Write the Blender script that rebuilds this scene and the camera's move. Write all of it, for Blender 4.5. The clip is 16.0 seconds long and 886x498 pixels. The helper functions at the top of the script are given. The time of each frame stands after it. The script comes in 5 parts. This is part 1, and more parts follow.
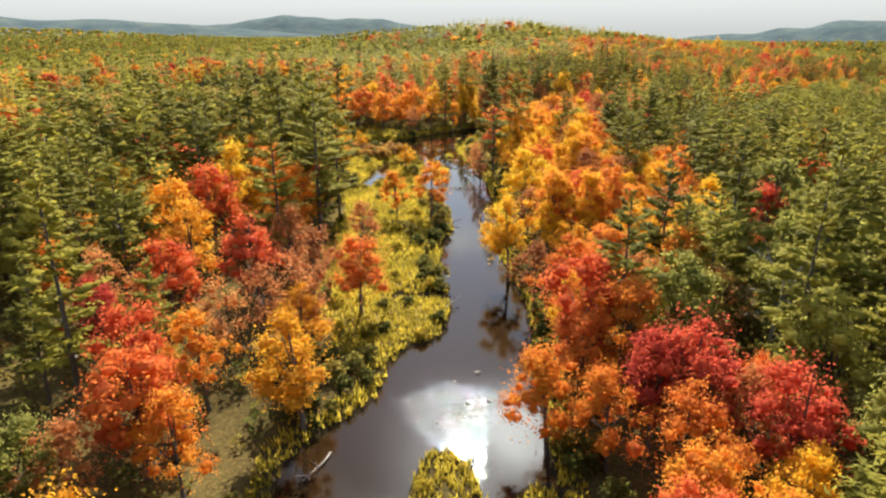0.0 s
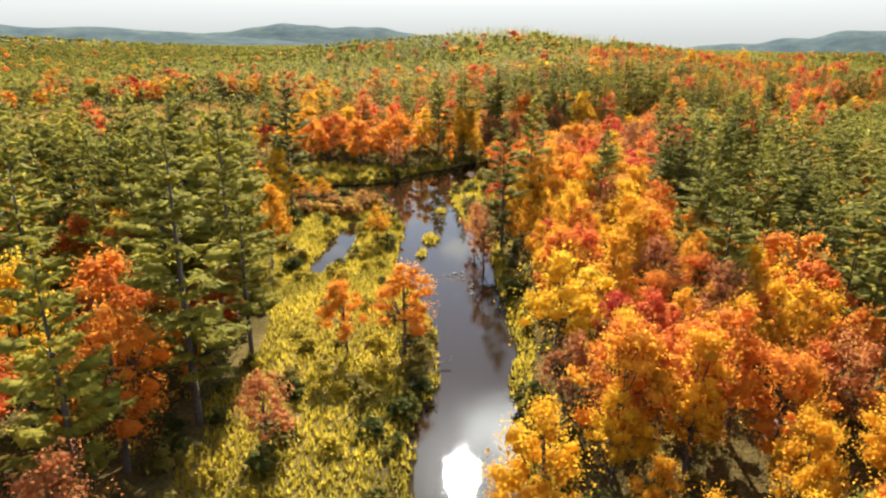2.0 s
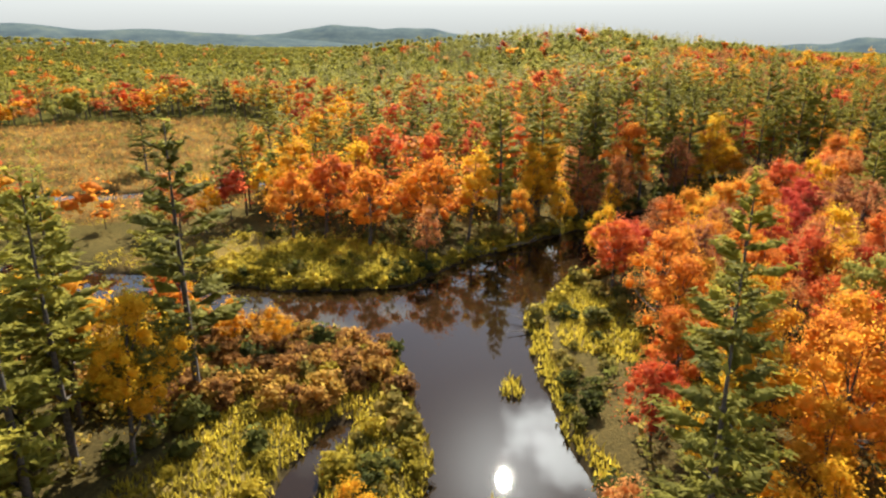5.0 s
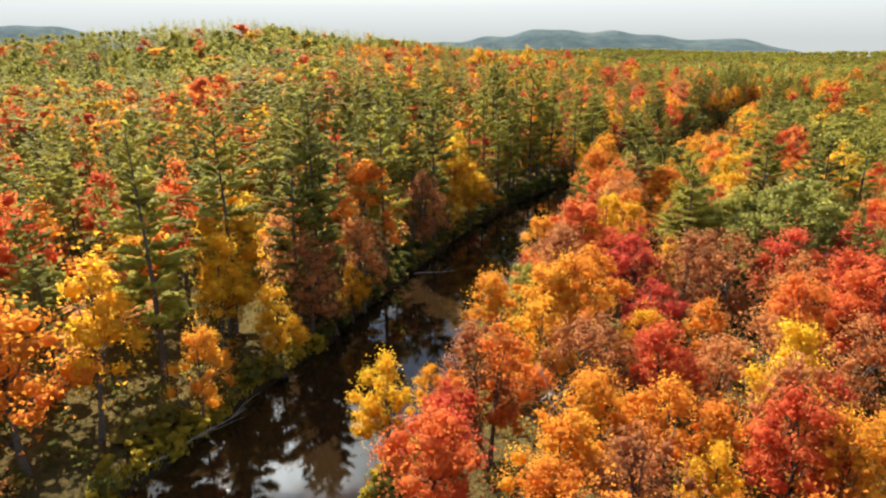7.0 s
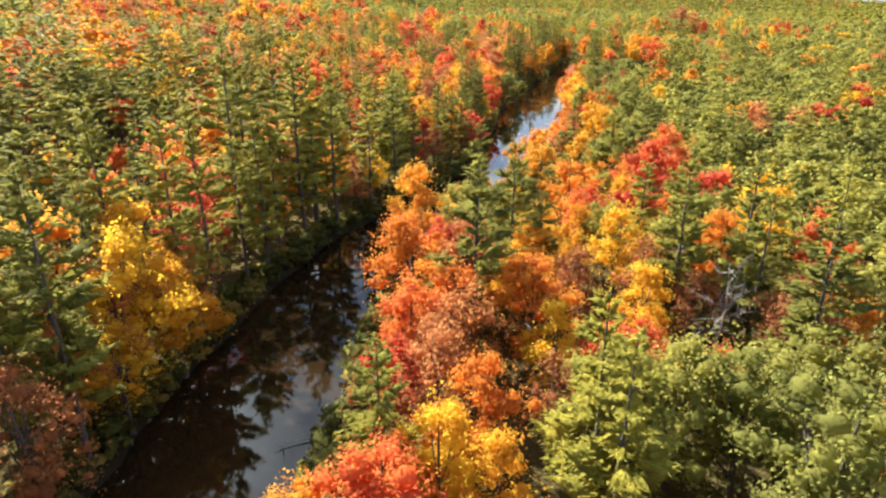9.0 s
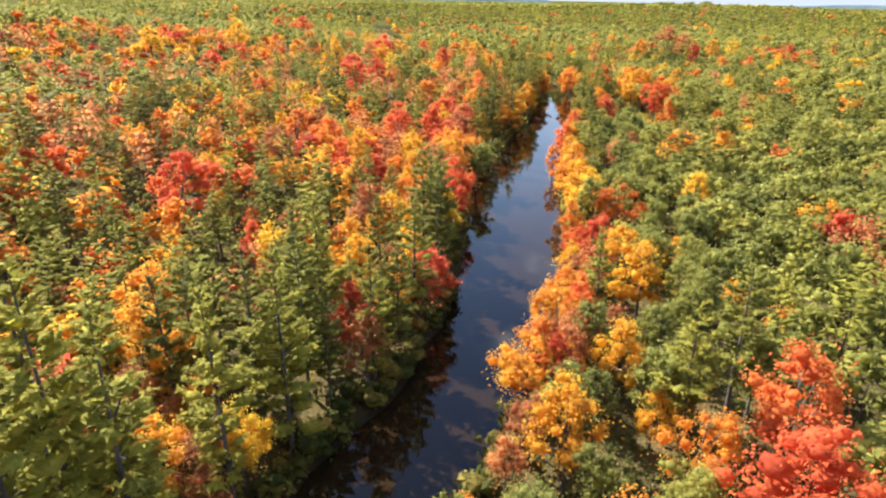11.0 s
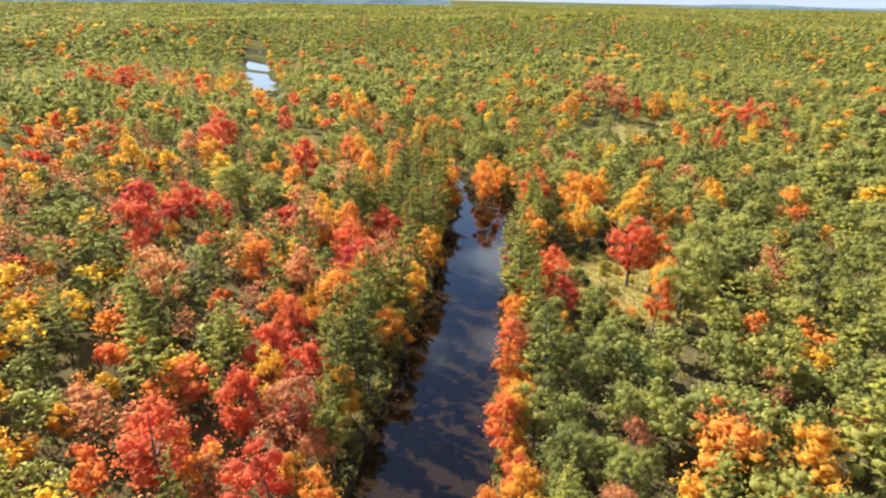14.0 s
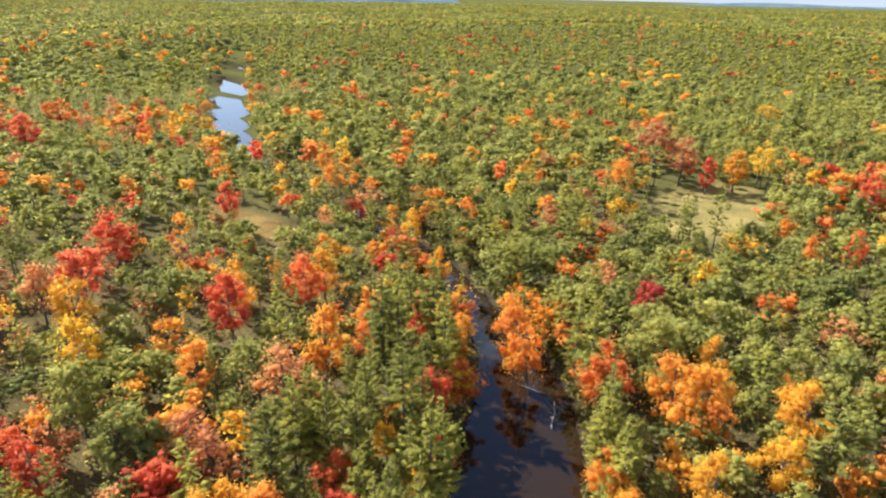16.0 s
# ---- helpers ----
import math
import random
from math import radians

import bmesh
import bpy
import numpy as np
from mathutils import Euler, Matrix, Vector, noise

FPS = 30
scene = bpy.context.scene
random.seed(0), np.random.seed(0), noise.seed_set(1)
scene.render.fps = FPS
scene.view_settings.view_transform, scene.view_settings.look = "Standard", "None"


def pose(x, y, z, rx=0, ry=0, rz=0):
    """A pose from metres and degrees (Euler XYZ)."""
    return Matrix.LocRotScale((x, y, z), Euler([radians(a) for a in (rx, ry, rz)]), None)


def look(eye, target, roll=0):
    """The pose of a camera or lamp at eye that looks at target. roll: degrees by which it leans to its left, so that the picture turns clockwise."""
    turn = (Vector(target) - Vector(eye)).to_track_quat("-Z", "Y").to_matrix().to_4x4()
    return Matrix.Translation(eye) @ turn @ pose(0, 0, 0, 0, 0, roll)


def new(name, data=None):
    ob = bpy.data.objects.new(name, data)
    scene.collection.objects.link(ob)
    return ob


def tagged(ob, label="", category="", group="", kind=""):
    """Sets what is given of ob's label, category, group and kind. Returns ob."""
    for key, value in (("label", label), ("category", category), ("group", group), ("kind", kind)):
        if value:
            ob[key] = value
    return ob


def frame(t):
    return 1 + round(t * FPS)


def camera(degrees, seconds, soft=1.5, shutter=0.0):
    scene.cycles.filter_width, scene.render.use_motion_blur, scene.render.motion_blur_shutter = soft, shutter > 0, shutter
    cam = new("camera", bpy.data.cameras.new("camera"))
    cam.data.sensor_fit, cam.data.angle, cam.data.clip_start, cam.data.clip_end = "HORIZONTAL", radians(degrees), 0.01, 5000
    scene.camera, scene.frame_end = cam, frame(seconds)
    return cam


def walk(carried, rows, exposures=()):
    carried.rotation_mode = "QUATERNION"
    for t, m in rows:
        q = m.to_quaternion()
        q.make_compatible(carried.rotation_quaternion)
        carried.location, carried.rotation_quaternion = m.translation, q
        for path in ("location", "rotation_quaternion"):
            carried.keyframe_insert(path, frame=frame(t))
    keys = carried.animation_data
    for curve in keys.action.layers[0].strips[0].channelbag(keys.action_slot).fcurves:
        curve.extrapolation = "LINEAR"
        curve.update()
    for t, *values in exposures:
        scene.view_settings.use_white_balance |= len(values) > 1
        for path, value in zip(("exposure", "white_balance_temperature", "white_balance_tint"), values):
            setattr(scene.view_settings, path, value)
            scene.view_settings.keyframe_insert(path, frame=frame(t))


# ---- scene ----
import itertools

cam = camera(68.3, 16.0, soft=2.3)
PATH = [
    (0, (0.000, 0.000, 32.200), (0.000, 1.897, 31.565), 0.0),
    (0.5, (0.690, 10.547, 32.552), (0.693, 12.435, 31.894), 0.0),
    (1, (1.150, 22.839, 33.047), (1.154, 24.698, 32.311), 0.1),
    (1.5, (1.610, 35.931, 33.032), (1.610, 37.792, 32.299), 0.1),
    (2, (2.070, 48.004, 32.873), (2.070, 49.908, 32.261), 0.2),
    (2.5, (2.300, 59.059, 32.569), (2.303, 60.963, 31.958), 0.2),
    (3, (2.530, 69.969, 32.557), (2.523, 71.873, 31.946), 0.2),
    (3.5, (2.530, 81.024, 32.253), (2.453, 82.926, 31.639), 0.2),
    (6, (-2.530, 144.155, 31.745), (-2.677, 146.055, 31.139), -0.0),
    (6.5, (-1.610, 156.665, 31.440), (-1.337, 158.551, 30.835), -0.1),
    (7, (2.530, 168.738, 31.281), (3.298, 170.480, 30.669), -0.2),
    (7.5, (9.200, 179.793, 30.978), (10.263, 181.369, 30.356), -0.2),
    (8, (17.250, 189.685, 30.821), (18.392, 191.143, 30.067), -0.1),
    (8.5, (25.530, 200.086, 31.464), (26.689, 201.528, 30.704), 0.1),
    (9, (34.730, 211.217, 34.288), (35.935, 212.617, 33.521), 0.1),
    (11.5, (83.794, 261.145, 42.600), (85.122, 262.439, 41.851), 0.0),
    (12, (95.027, 270.981, 46.169), (96.417, 272.208, 45.418), 0.1),
    (12.5, (106.728, 280.182, 49.450), (108.147, 281.371, 48.693), 0.1),
    (13, (118.511, 288.806, 52.702), (119.960, 289.955, 51.941), -0.0),
    (13.5, (130.403, 297.316, 55.114), (131.859, 298.455, 54.350), 0.0),
    (14, (143.377, 306.903, 55.059), (144.834, 308.041, 54.295), -0.1),
    (14.5, (158.421, 318.105, 54.792), (159.874, 319.245, 54.024), -0.0),
    (15, (173.669, 329.729, 56.870), (175.121, 330.869, 56.099), -0.0),
    (15.5, (187.312, 340.638, 61.126), (188.764, 341.778, 60.355), 0.1),
    (16, (200.367, 351.624, 61.154), (201.811, 352.771, 60.379), -0.0),
]
walk(cam, [(t, look(eye, target, roll)) for t, eye, target, roll in PATH], exposures=[(0, 1.55, 6450, 10), (0.5, 1.55, 6450, 10), (1, 1.7, 6450, 10), (1.5, 1.85, 6400, 10), (2, 1.65, 6450, 10), (2.5, 1.5, 6450, 10), (6, 1.48, 6450, 10), (6.5, 1.55, 6400, 10), (7.5, 1.6, 6300, 10), (9, 1.95, 5900, 10), (11.5, 1.95, 5500, 12), (16, 1.8, 5350, 12)])

# ---------------------------------------------------------------- light
SUN_AZ, SUN_EL = radians(2.0), radians(37.0)      # azimuth from +y towards +x
world = bpy.data.worlds.new("sky")
scene.world = world
world.use_nodes = True
wt = world.node_tree
wt.nodes.clear()
w_out = wt.nodes.new("ShaderNodeOutputWorld")
w_bg = wt.nodes.new("ShaderNodeBackground")
w_sky = wt.nodes.new("ShaderNodeTexSky")
w_sky.sky_type, w_sky.sun_disc = "NISHITA", False
w_sky.sun_elevation, w_sky.sun_rotation = SUN_EL, SUN_AZ
w_sky.air_density, w_sky.dust_density, w_sky.ozone_density = 1.0, 0.3, 1.3
w_geo = wt.nodes.new("ShaderNodeTexCoord")
w_sep = wt.nodes.new("ShaderNodeSeparateXYZ")
wt.links.new(w_geo.outputs["Generated"], w_sep.inputs[0])


def wmath(op, a, b=None, c=None):
    n = wt.nodes.new("ShaderNodeMath")
    n.operation = op
    for i, v in enumerate((a, b, c)):
        if v is None:
            continue
        if isinstance(v, (int, float)):
            n.inputs[i].default_value = v
        else:
            wt.links.new(v, n.inputs[i])
    return n.outputs[0]


w_up = wmath("MAXIMUM", w_sep.outputs[2], 0.0)
w_den = wmath("ADD", w_up, 0.16)
w_vec = wt.nodes.new("ShaderNodeCombineXYZ")
wt.links.new(wmath("DIVIDE", w_sep.outputs[0], w_den), w_vec.inputs[0])
wt.links.new(wmath("DIVIDE", w_sep.outputs[1], w_den), w_vec.inputs[1])
w_noise = wt.nodes.new("ShaderNodeTexNoise")
w_noise.inputs["Scale"].default_value = 2.3
w_noise.inputs["Detail"].default_value = 5.0
w_noise.inputs["Roughness"].default_value = 0.55
w_shift = wt.nodes.new("ShaderNodeVectorMath")
w_shift.inputs[1].default_value = (3.7, 1.3, 0.0)
wt.links.new(w_vec.outputs[0], w_shift.inputs[0])
wt.links.new(w_shift.outputs[0], w_noise.inputs["Vector"])
w_ramp = wt.nodes.new("ShaderNodeValToRGB")
w_ramp.color_ramp.elements[0].position = 0.52
w_ramp.color_ramp.elements[1].position = 0.61
wt.links.new(w_noise.outputs["Fac"], w_ramp.inputs[0])
w_haze = wmath("POWER", wmath("SUBTRACT", 1.0, w_up), 6.5)       # pale haze low over the horizon
w_low = wmath("MINIMUM", wmath("MULTIPLY", w_up, 12.0), 1.0)
w_fac = wmath("MAXIMUM", wmath("MULTIPLY", wmath("MULTIPLY", w_ramp.outputs[0], w_low), 0.92), wmath("MINIMUM", wmath("MULTIPLY", w_haze, 1.35), 1.0))
w_dot = wt.nodes.new("ShaderNodeVectorMath")
w_dot.operation = "DOT_PRODUCT"
wt.links.new(w_geo.outputs["Generated"], w_dot.inputs[0])
w_dot.inputs[1].default_value = (math.sin(SUN_AZ) * math.cos(SUN_EL), math.cos(SUN_AZ) * math.cos(SUN_EL), math.sin(SUN_EL))
w_veil = wmath("MULTIPLY", wmath("POWER", wmath("MAXIMUM", w_dot.outputs["Value"], 0.0), 240.0), 0.4)      # thin bright cloud round the sun
w_mix = wt.nodes.new("ShaderNodeMix")
w_mix.data_type = "RGBA"
wt.links.new(wmath("MAXIMUM", w_fac, w_veil), w_mix.inputs["Factor"])
w_dim = wt.nodes.new("ShaderNodeVectorMath")
w_dim.operation = "SCALE"
w_dim.inputs["Scale"].default_value = 0.42         # thin veil over the blue
wt.links.new(w_sky.outputs[0], w_dim.inputs[0])
wt.links.new(w_dim.outputs[0], w_mix.inputs["A"])
w_glow = wmath("ADD", wmath("MULTIPLY", wmath("POWER", wmath("MAXIMUM", w_dot.outputs["Value"], 0.0), 70.0), 16.0), wmath("ADD", wmath("MULTIPLY", wmath("MINIMUM", wmath("MULTIPLY", w_up, 4.0), 1.0), 1.0), 0.56))   # cloud lit through near the sun
w_cloud = wt.nodes.new("ShaderNodeVectorMath")
w_cloud.operation = "SCALE"
w_cloud.inputs[0].default_value = (2.62, 2.74, 2.66)
wt.links.new(w_glow, w_cloud.inputs["Scale"])
wt.links.new(w_cloud.outputs[0], w_mix.inputs["B"])
wt.links.new(w_mix.outputs["Result"], w_bg.inputs["Color"])
w_bg.inputs["Strength"].default_value = 0.15
wt.links.new(w_bg.outputs[0], w_out.inputs[0])

sun_data = bpy.data.lights.new("sun", "SUN")
sun_data.energy, sun_data.angle, sun_data.color = 5.0, radians(0.6), (1.0, 0.93, 0.80)
sun = new("sun", sun_data)
SUN_DIR = Vector((math.sin(SUN_AZ) * math.cos(SUN_EL), math.cos(SUN_AZ) * math.cos(SUN_EL), math.sin(SUN_EL)))
sun.matrix_world = look(tuple(SUN_DIR * 300), (0, 0, 0))

# ---------------------------------------------------------------- materials


def nodes_of(name):
    m = bpy.data.materials.new(name)
    m.use_nodes = True
    t = m.node_tree
    t.nodes.clear()
    out = t.nodes.new("ShaderNodeOutputMaterial")
    return m, t, out


def add(t, kind, **sets):
    n = t.nodes.new(kind)
    for k, v in sets.items():
        n.inputs[k.replace("_", " ")].default_value = v
    return n


def ramp(t, fac, stops):
    n = t.nodes.new("ShaderNodeValToRGB")
    e = n.color_ramp.elements
    while len(e) < len(stops):
        e.new(0.5)
    for el, (p, c) in zip(e, stops):
        el.position, el.color = p, (*c, 1)
    t.links.new(fac, n.inputs[0])
    return n.outputs[0]


def math_node(t, op, a, b):
    n = t.nodes.new("ShaderNodeMath")
    n.operation = op
    for i, v in enumerate((a, b)):
        if isinstance(v, (int, float)):
            n.inputs[i].default_value = v
        else:
            t.links.new(v, n.inputs[i])
    return n.outputs[0]


def noise_node(t, scale, detail=3.0, rough=0.55, coords="Object"):
    n = add(t, "ShaderNodeTexNoise", Scale=scale, Detail=detail, Roughness=rough)
    c = t.nodes.new("ShaderNodeTexCoord")
    t.links.new(c.outputs[coords], n.inputs["Vector"])
    return n.outputs["Fac"]


def leaf_material(name, stops, single, shine=0.45, patch=0.35, spread=0.6):
    """Leaves: hue per tree, per branch patch and per leaf; light shines through them."""
    m, t, out = nodes_of(name)
    if single:
        tree = t.nodes.new("ShaderNodeObjectInfo").outputs["Random"]
    else:
        a = t.nodes.new("ShaderNodeAttribute")
        a.attribute_name = "tint"
        tree = a.outputs["Fac"]
    leaf = t.nodes.new("ShaderNodeNewGeometry").outputs["Random Per Island"]
    big = noise_node(t, 0.28 if single else 0.22, 2.0)
    f = math_node(t, "ADD", math_node(t, "MULTIPLY", tree, spread), (0.6 - spread) / 2)
    f = math_node(t, "ADD", f, math_node(t, "MULTIPLY", math_node(t, "SUBTRACT", big, 0.5), patch * (3.0 if single else 2.2)))
    f = math_node(t, "ADD", f, math_node(t, "MULTIPLY", leaf, 0.18))
    col = ramp(t, f, stops)
    fleck = noise_node(t, 3.2 if single else 2.4, 3.0, 0.7)
    hsv = add(t, "ShaderNodeHueSaturation")
    t.links.new(col, hsv.inputs["Color"])
    t.links.new(math_node(t, "ADD", math_node(t, "MULTIPLY", leaf, 0.22), math_node(t, "ADD", math_node(t, "MULTIPLY", fleck, 0.8), 0.52)), hsv.inputs["Value"])
    relief = add(t, "ShaderNodeBump", Strength=0.5, Distance=0.3)
    t.links.new(fleck, relief.inputs["Height"])
    p = add(t, "ShaderNodeBsdfPrincipled", Roughness=0.7)
    p.inputs["Specular IOR Level"].default_value = 0.06 if single else 0.04
    t.links.new(hsv.outputs[0], p.inputs["Base Color"])
    t.links.new(relief.outputs[0], p.inputs["Normal"])
    tr = t.nodes.new("ShaderNodeBsdfTranslucent")
    t.links.new(hsv.outputs[0], tr.inputs["Color"])
    mix = t.nodes.new("ShaderNodeMixShader")
    mix.inputs[0].default_value = shine
    t.links.new(p.outputs[0], mix.inputs[1])
    t.links.new(tr.outputs[0], mix.inputs[2])
    t.links.new(mix.outputs[0], out.inputs[0])
    return m


LEAF_STOPS = {
    "crimson": [(0.0, (0.38, 0.05, 0.036)), (0.35, (0.56, 0.095, 0.05)), (0.7, (0.65, 0.15, 0.05)), (1.0, (0.68, 0.24, 0.05))],
    "scarlet": [(0.0, (0.46, 0.068, 0.036)), (0.4, (0.62, 0.14, 0.042)), (0.75, (0.69, 0.23, 0.046)), (1.0, (0.71, 0.34, 0.05))],
    "orange": [(0.0, (0.54, 0.14, 0.032)), (0.35, (0.67, 0.255, 0.034)), (0.7, (0.72, 0.365, 0.036)), (1.0, (0.73, 0.47, 0.04))],
    "yellow": [(0.0, (0.56, 0.25, 0.026)), (0.35, (0.68, 0.36, 0.028)), (0.7, (0.73, 0.46, 0.032)), (1.0, (0.64, 0.49, 0.05))],
    "bronze": [(0.0, (0.30, 0.12, 0.05)), (0.4, (0.50, 0.20, 0.07)), (0.7, (0.60, 0.27, 0.085)), (1.0, (0.62, 0.37, 0.09))],
    "oak": [(0.0, (0.14, 0.145, 0.042)), (0.4, (0.30, 0.28, 0.062)), (0.7, (0.39, 0.34, 0.068)), (1.0, (0.45, 0.36, 0.07))],
    "pine": [(0.0, (0.12, 0.115, 0.028)), (0.4, (0.27, 0.245, 0.04)), (0.7, (0.385, 0.33, 0.046)), (1.0, (0.455, 0.37, 0.05))],
    "shrub": [(0.0, (0.06, 0.07, 0.02)), (0.35, (0.13, 0.13, 0.03)), (0.7, (0.30, 0.22, 0.05)), (1.0, (0.46, 0.22, 0.07))],
    "heath": [(0.0, (0.16, 0.08, 0.03)), (0.4, (0.36, 0.17, 0.045)), (0.7, (0.50, 0.31, 0.06)), (1.0, (0.36, 0.33, 0.07))],
    "sedge": [(0.0, (0.21, 0.165, 0.025)), (0.4, (0.38, 0.295, 0.034)), (0.7, (0.50, 0.375, 0.042)), (1.0, (0.47, 0.30, 0.05))],
}
LEAF = {}
for leaf_name, leaf_stops in LEAF_STOPS.items():
    soft_leaf = {"pine": 0.52, "oak": 0.66}.get(leaf_name, 0.62)
    LEAF[leaf_name, True] = leaf_material(leaf_name + "_leaves", leaf_stops, True, soft_leaf, spread=0.44 if leaf_name in ("pine", "oak") else 0.6)
    LEAF[leaf_name, False] = leaf_material(leaf_name + "_canopy", leaf_stops, False, soft_leaf, spread=0.44 if leaf_name in ("pine", "oak") else 0.6)


def bark_material(name, dark, light, scale=6.0):
    m, t, out = nodes_of(name)
    n = noise_node(t, scale, 5.0, 0.65)
    col = ramp(t, n, [(0.3, dark), (0.7, light)])
    p = add(t, "ShaderNodeBsdfPrincipled", Roughness=0.9)
    t.links.new(col, p.inputs["Base Color"])
    b = add(t, "ShaderNodeBump", Strength=0.6, Distance=0.05)
    t.links.new(n, b.inputs["Height"])
    t.links.new(b.outputs[0], p.inputs["Normal"])
    t.links.new(p.outputs[0], out.inputs[0])
    return m


BARK = bark_material("grey_brown_bark", (0.035, 0.028, 0.022), (0.13, 0.105, 0.085))
PALE_BARK = bark_material("weathered_grey_wood", (0.16, 0.14, 0.12), (0.40, 0.36, 0.31))


def ground_material():
    """Forest litter, wet mud along the water and pale autumn grass, told apart by the 'kind' of soil in the mesh."""
    m, t, out = nodes_of("forest_floor")
    a = t.nodes.new("ShaderNodeAttribute")
    a.attribute_name = "meadow"
    fine = noise_node(t, 2.6, 6.0, 0.7)
    wide = noise_node(t, 0.09, 4.0, 0.6)
    litter = ramp(t, math_node(t, "ADD", math_node(t, "MULTIPLY", fine, 0.6), math_node(t, "MULTIPLY", wide, 0.4)),
                  [(0.3, (0.03, 0.025, 0.012)), (0.5, (0.085, 0.065, 0.025)), (0.62, (0.14, 0.10, 0.035)), (0.75, (0.13, 0.13, 0.04))])
    grass = ramp(t, math_node(t, "ADD", math_node(t, "MULTIPLY", fine, 0.5), math_node(t, "MULTIPLY", wide, 0.5)),
                 [(0.3, (0.07, 0.06, 0.018)), (0.46, (0.155, 0.12, 0.036)), (0.58, (0.25, 0.18, 0.055)), (0.75, (0.22, 0.135, 0.05))])
    mix = t.nodes.new("ShaderNodeMix")
    mix.data_type = "RGBA"
    t.links.new(a.outputs["Fac"], mix.inputs["Factor"])
    t.links.new(litter, mix.inputs["A"])
    t.links.new(grass, mix.inputs["B"])
    young = t.nodes.new("ShaderNodeAttribute")
    young.attribute_name = "saplings"
    under = t.nodes.new("ShaderNodeMix")
    under.data_type = "RGBA"
    t.links.new(young.outputs["Fac"], under.inputs["Factor"])
    t.links.new(litter, under.inputs["A"])
    t.links.new(ramp(t, fine, [(0.3, (0.03, 0.032, 0.01)), (0.5, (0.075, 0.072, 0.02)), (0.7, (0.14, 0.11, 0.03))]), under.inputs["B"])
    t.links.new(under.outputs["Result"], mix.inputs["A"])
    # rust-brown marsh soil, also used to paint the shade of one clearing
    bog_and_shade = t.nodes.new("ShaderNodeAttribute")
    bog_and_shade.attribute_name = "bog_and_shade"
    rust = t.nodes.new("ShaderNodeMix")
    rust.data_type = "RGBA"
    t.links.new(bog_and_shade.outputs["Fac"], rust.inputs["Factor"])
    t.links.new(grass, rust.inputs["A"])
    t.links.new(ramp(t, math_node(t, "ADD", math_node(t, "MULTIPLY", fine, 0.4), math_node(t, "MULTIPLY", wide, 0.6)), [(0.36, (0.045, 0.033, 0.012)), (0.48, (0.12, 0.075, 0.024)), (0.56, (0.21, 0.13, 0.04)), (0.68, (0.14, 0.12, 0.032))]), rust.inputs["B"])
    t.links.new(rust.outputs["Result"], mix.inputs["B"])
    w = t.nodes.new("ShaderNodeAttribute")
    w.attribute_name = "wet"
    mud = t.nodes.new("ShaderNodeMix")
    mud.data_type = "RGBA"
    t.links.new(w.outputs["Fac"], mud.inputs["Factor"])
    t.links.new(mix.outputs["Result"], mud.inputs["A"])
    mud.inputs["B"].default_value = (0.03, 0.022, 0.014, 1)
    p = add(t, "ShaderNodeBsdfPrincipled", Roughness=0.95)
    p.inputs["Specular IOR Level"].default_value = 0.0
    t.links.new(mud.outputs["Result"], p.inputs["Base Color"])
    b = add(t, "ShaderNodeBump", Strength=0.8, Distance=0.25)
    t.links.new(fine, b.inputs["Height"])
    t.links.new(b.outputs[0], p.inputs["Normal"])
    t.links.new(p.outputs[0], out.inputs[0])
    return m


def water_material():
    """Dark tannin-brown water, smooth with faint ripples; rough where it runs over shallows."""
    m, t, out = nodes_of("dark_river_water")
    p = add(t, "ShaderNodeBsdfPrincipled", Roughness=0.015, IOR=1.33)
    p.inputs["Base Color"].default_value = (0.017, 0.0095, 0.004, 1)
    a = t.nodes.new("ShaderNodeAttribute")
    a.attribute_name = "riffle"
    flow = t.nodes.new("ShaderNodeAttribute")
    flow.attribute_name = "stir"
    stir = flow.outputs["Fac"]
    small = noise_node(t, 3.2, 4.0, 0.65)
    large = noise_node(t, 0.25, 2.0, 0.5)
    b1 = add(t, "ShaderNodeBump", Distance=0.22)
    patch = ramp(t, math_node(t, "ADD", noise_node(t, 1.1, 5.0, 0.75), math_node(t, "MULTIPLY", a.outputs["Fac"], 0.42)), [(0.78, (0, 0, 0)), (0.90, (1, 1, 1))])
    t.links.new(math_node(t, "ADD", math_node(t, "MULTIPLY", patch, 0.42), math_node(t, "ADD", math_node(t, "MULTIPLY", stir, 0.011), 0.004)), b1.inputs["Strength"])
    t.links.new(small, b1.inputs["Height"])
    b3 = add(t, "ShaderNodeBump", Distance=0.03)
    t.links.new(math_node(t, "ADD", math_node(t, "MULTIPLY", stir, 0.04), 0.015), b3.inputs["Strength"])
    t.links.new(noise_node(t, 9.0, 2.0, 0.6), b3.inputs["Height"])
    t.links.new(b3.outputs[0], b1.inputs["Normal"])
    b2 = add(t, "ShaderNodeBump", Strength=0.012, Distance=0.3)
    t.links.new(large, b2.inputs["Height"])
    t.links.new(b1.outputs[0], b2.inputs["Normal"])
    t.links.new(b2.outputs[0], p.inputs["Normal"])
    t.links.new(p.outputs[0], out.inputs[0])
    return m


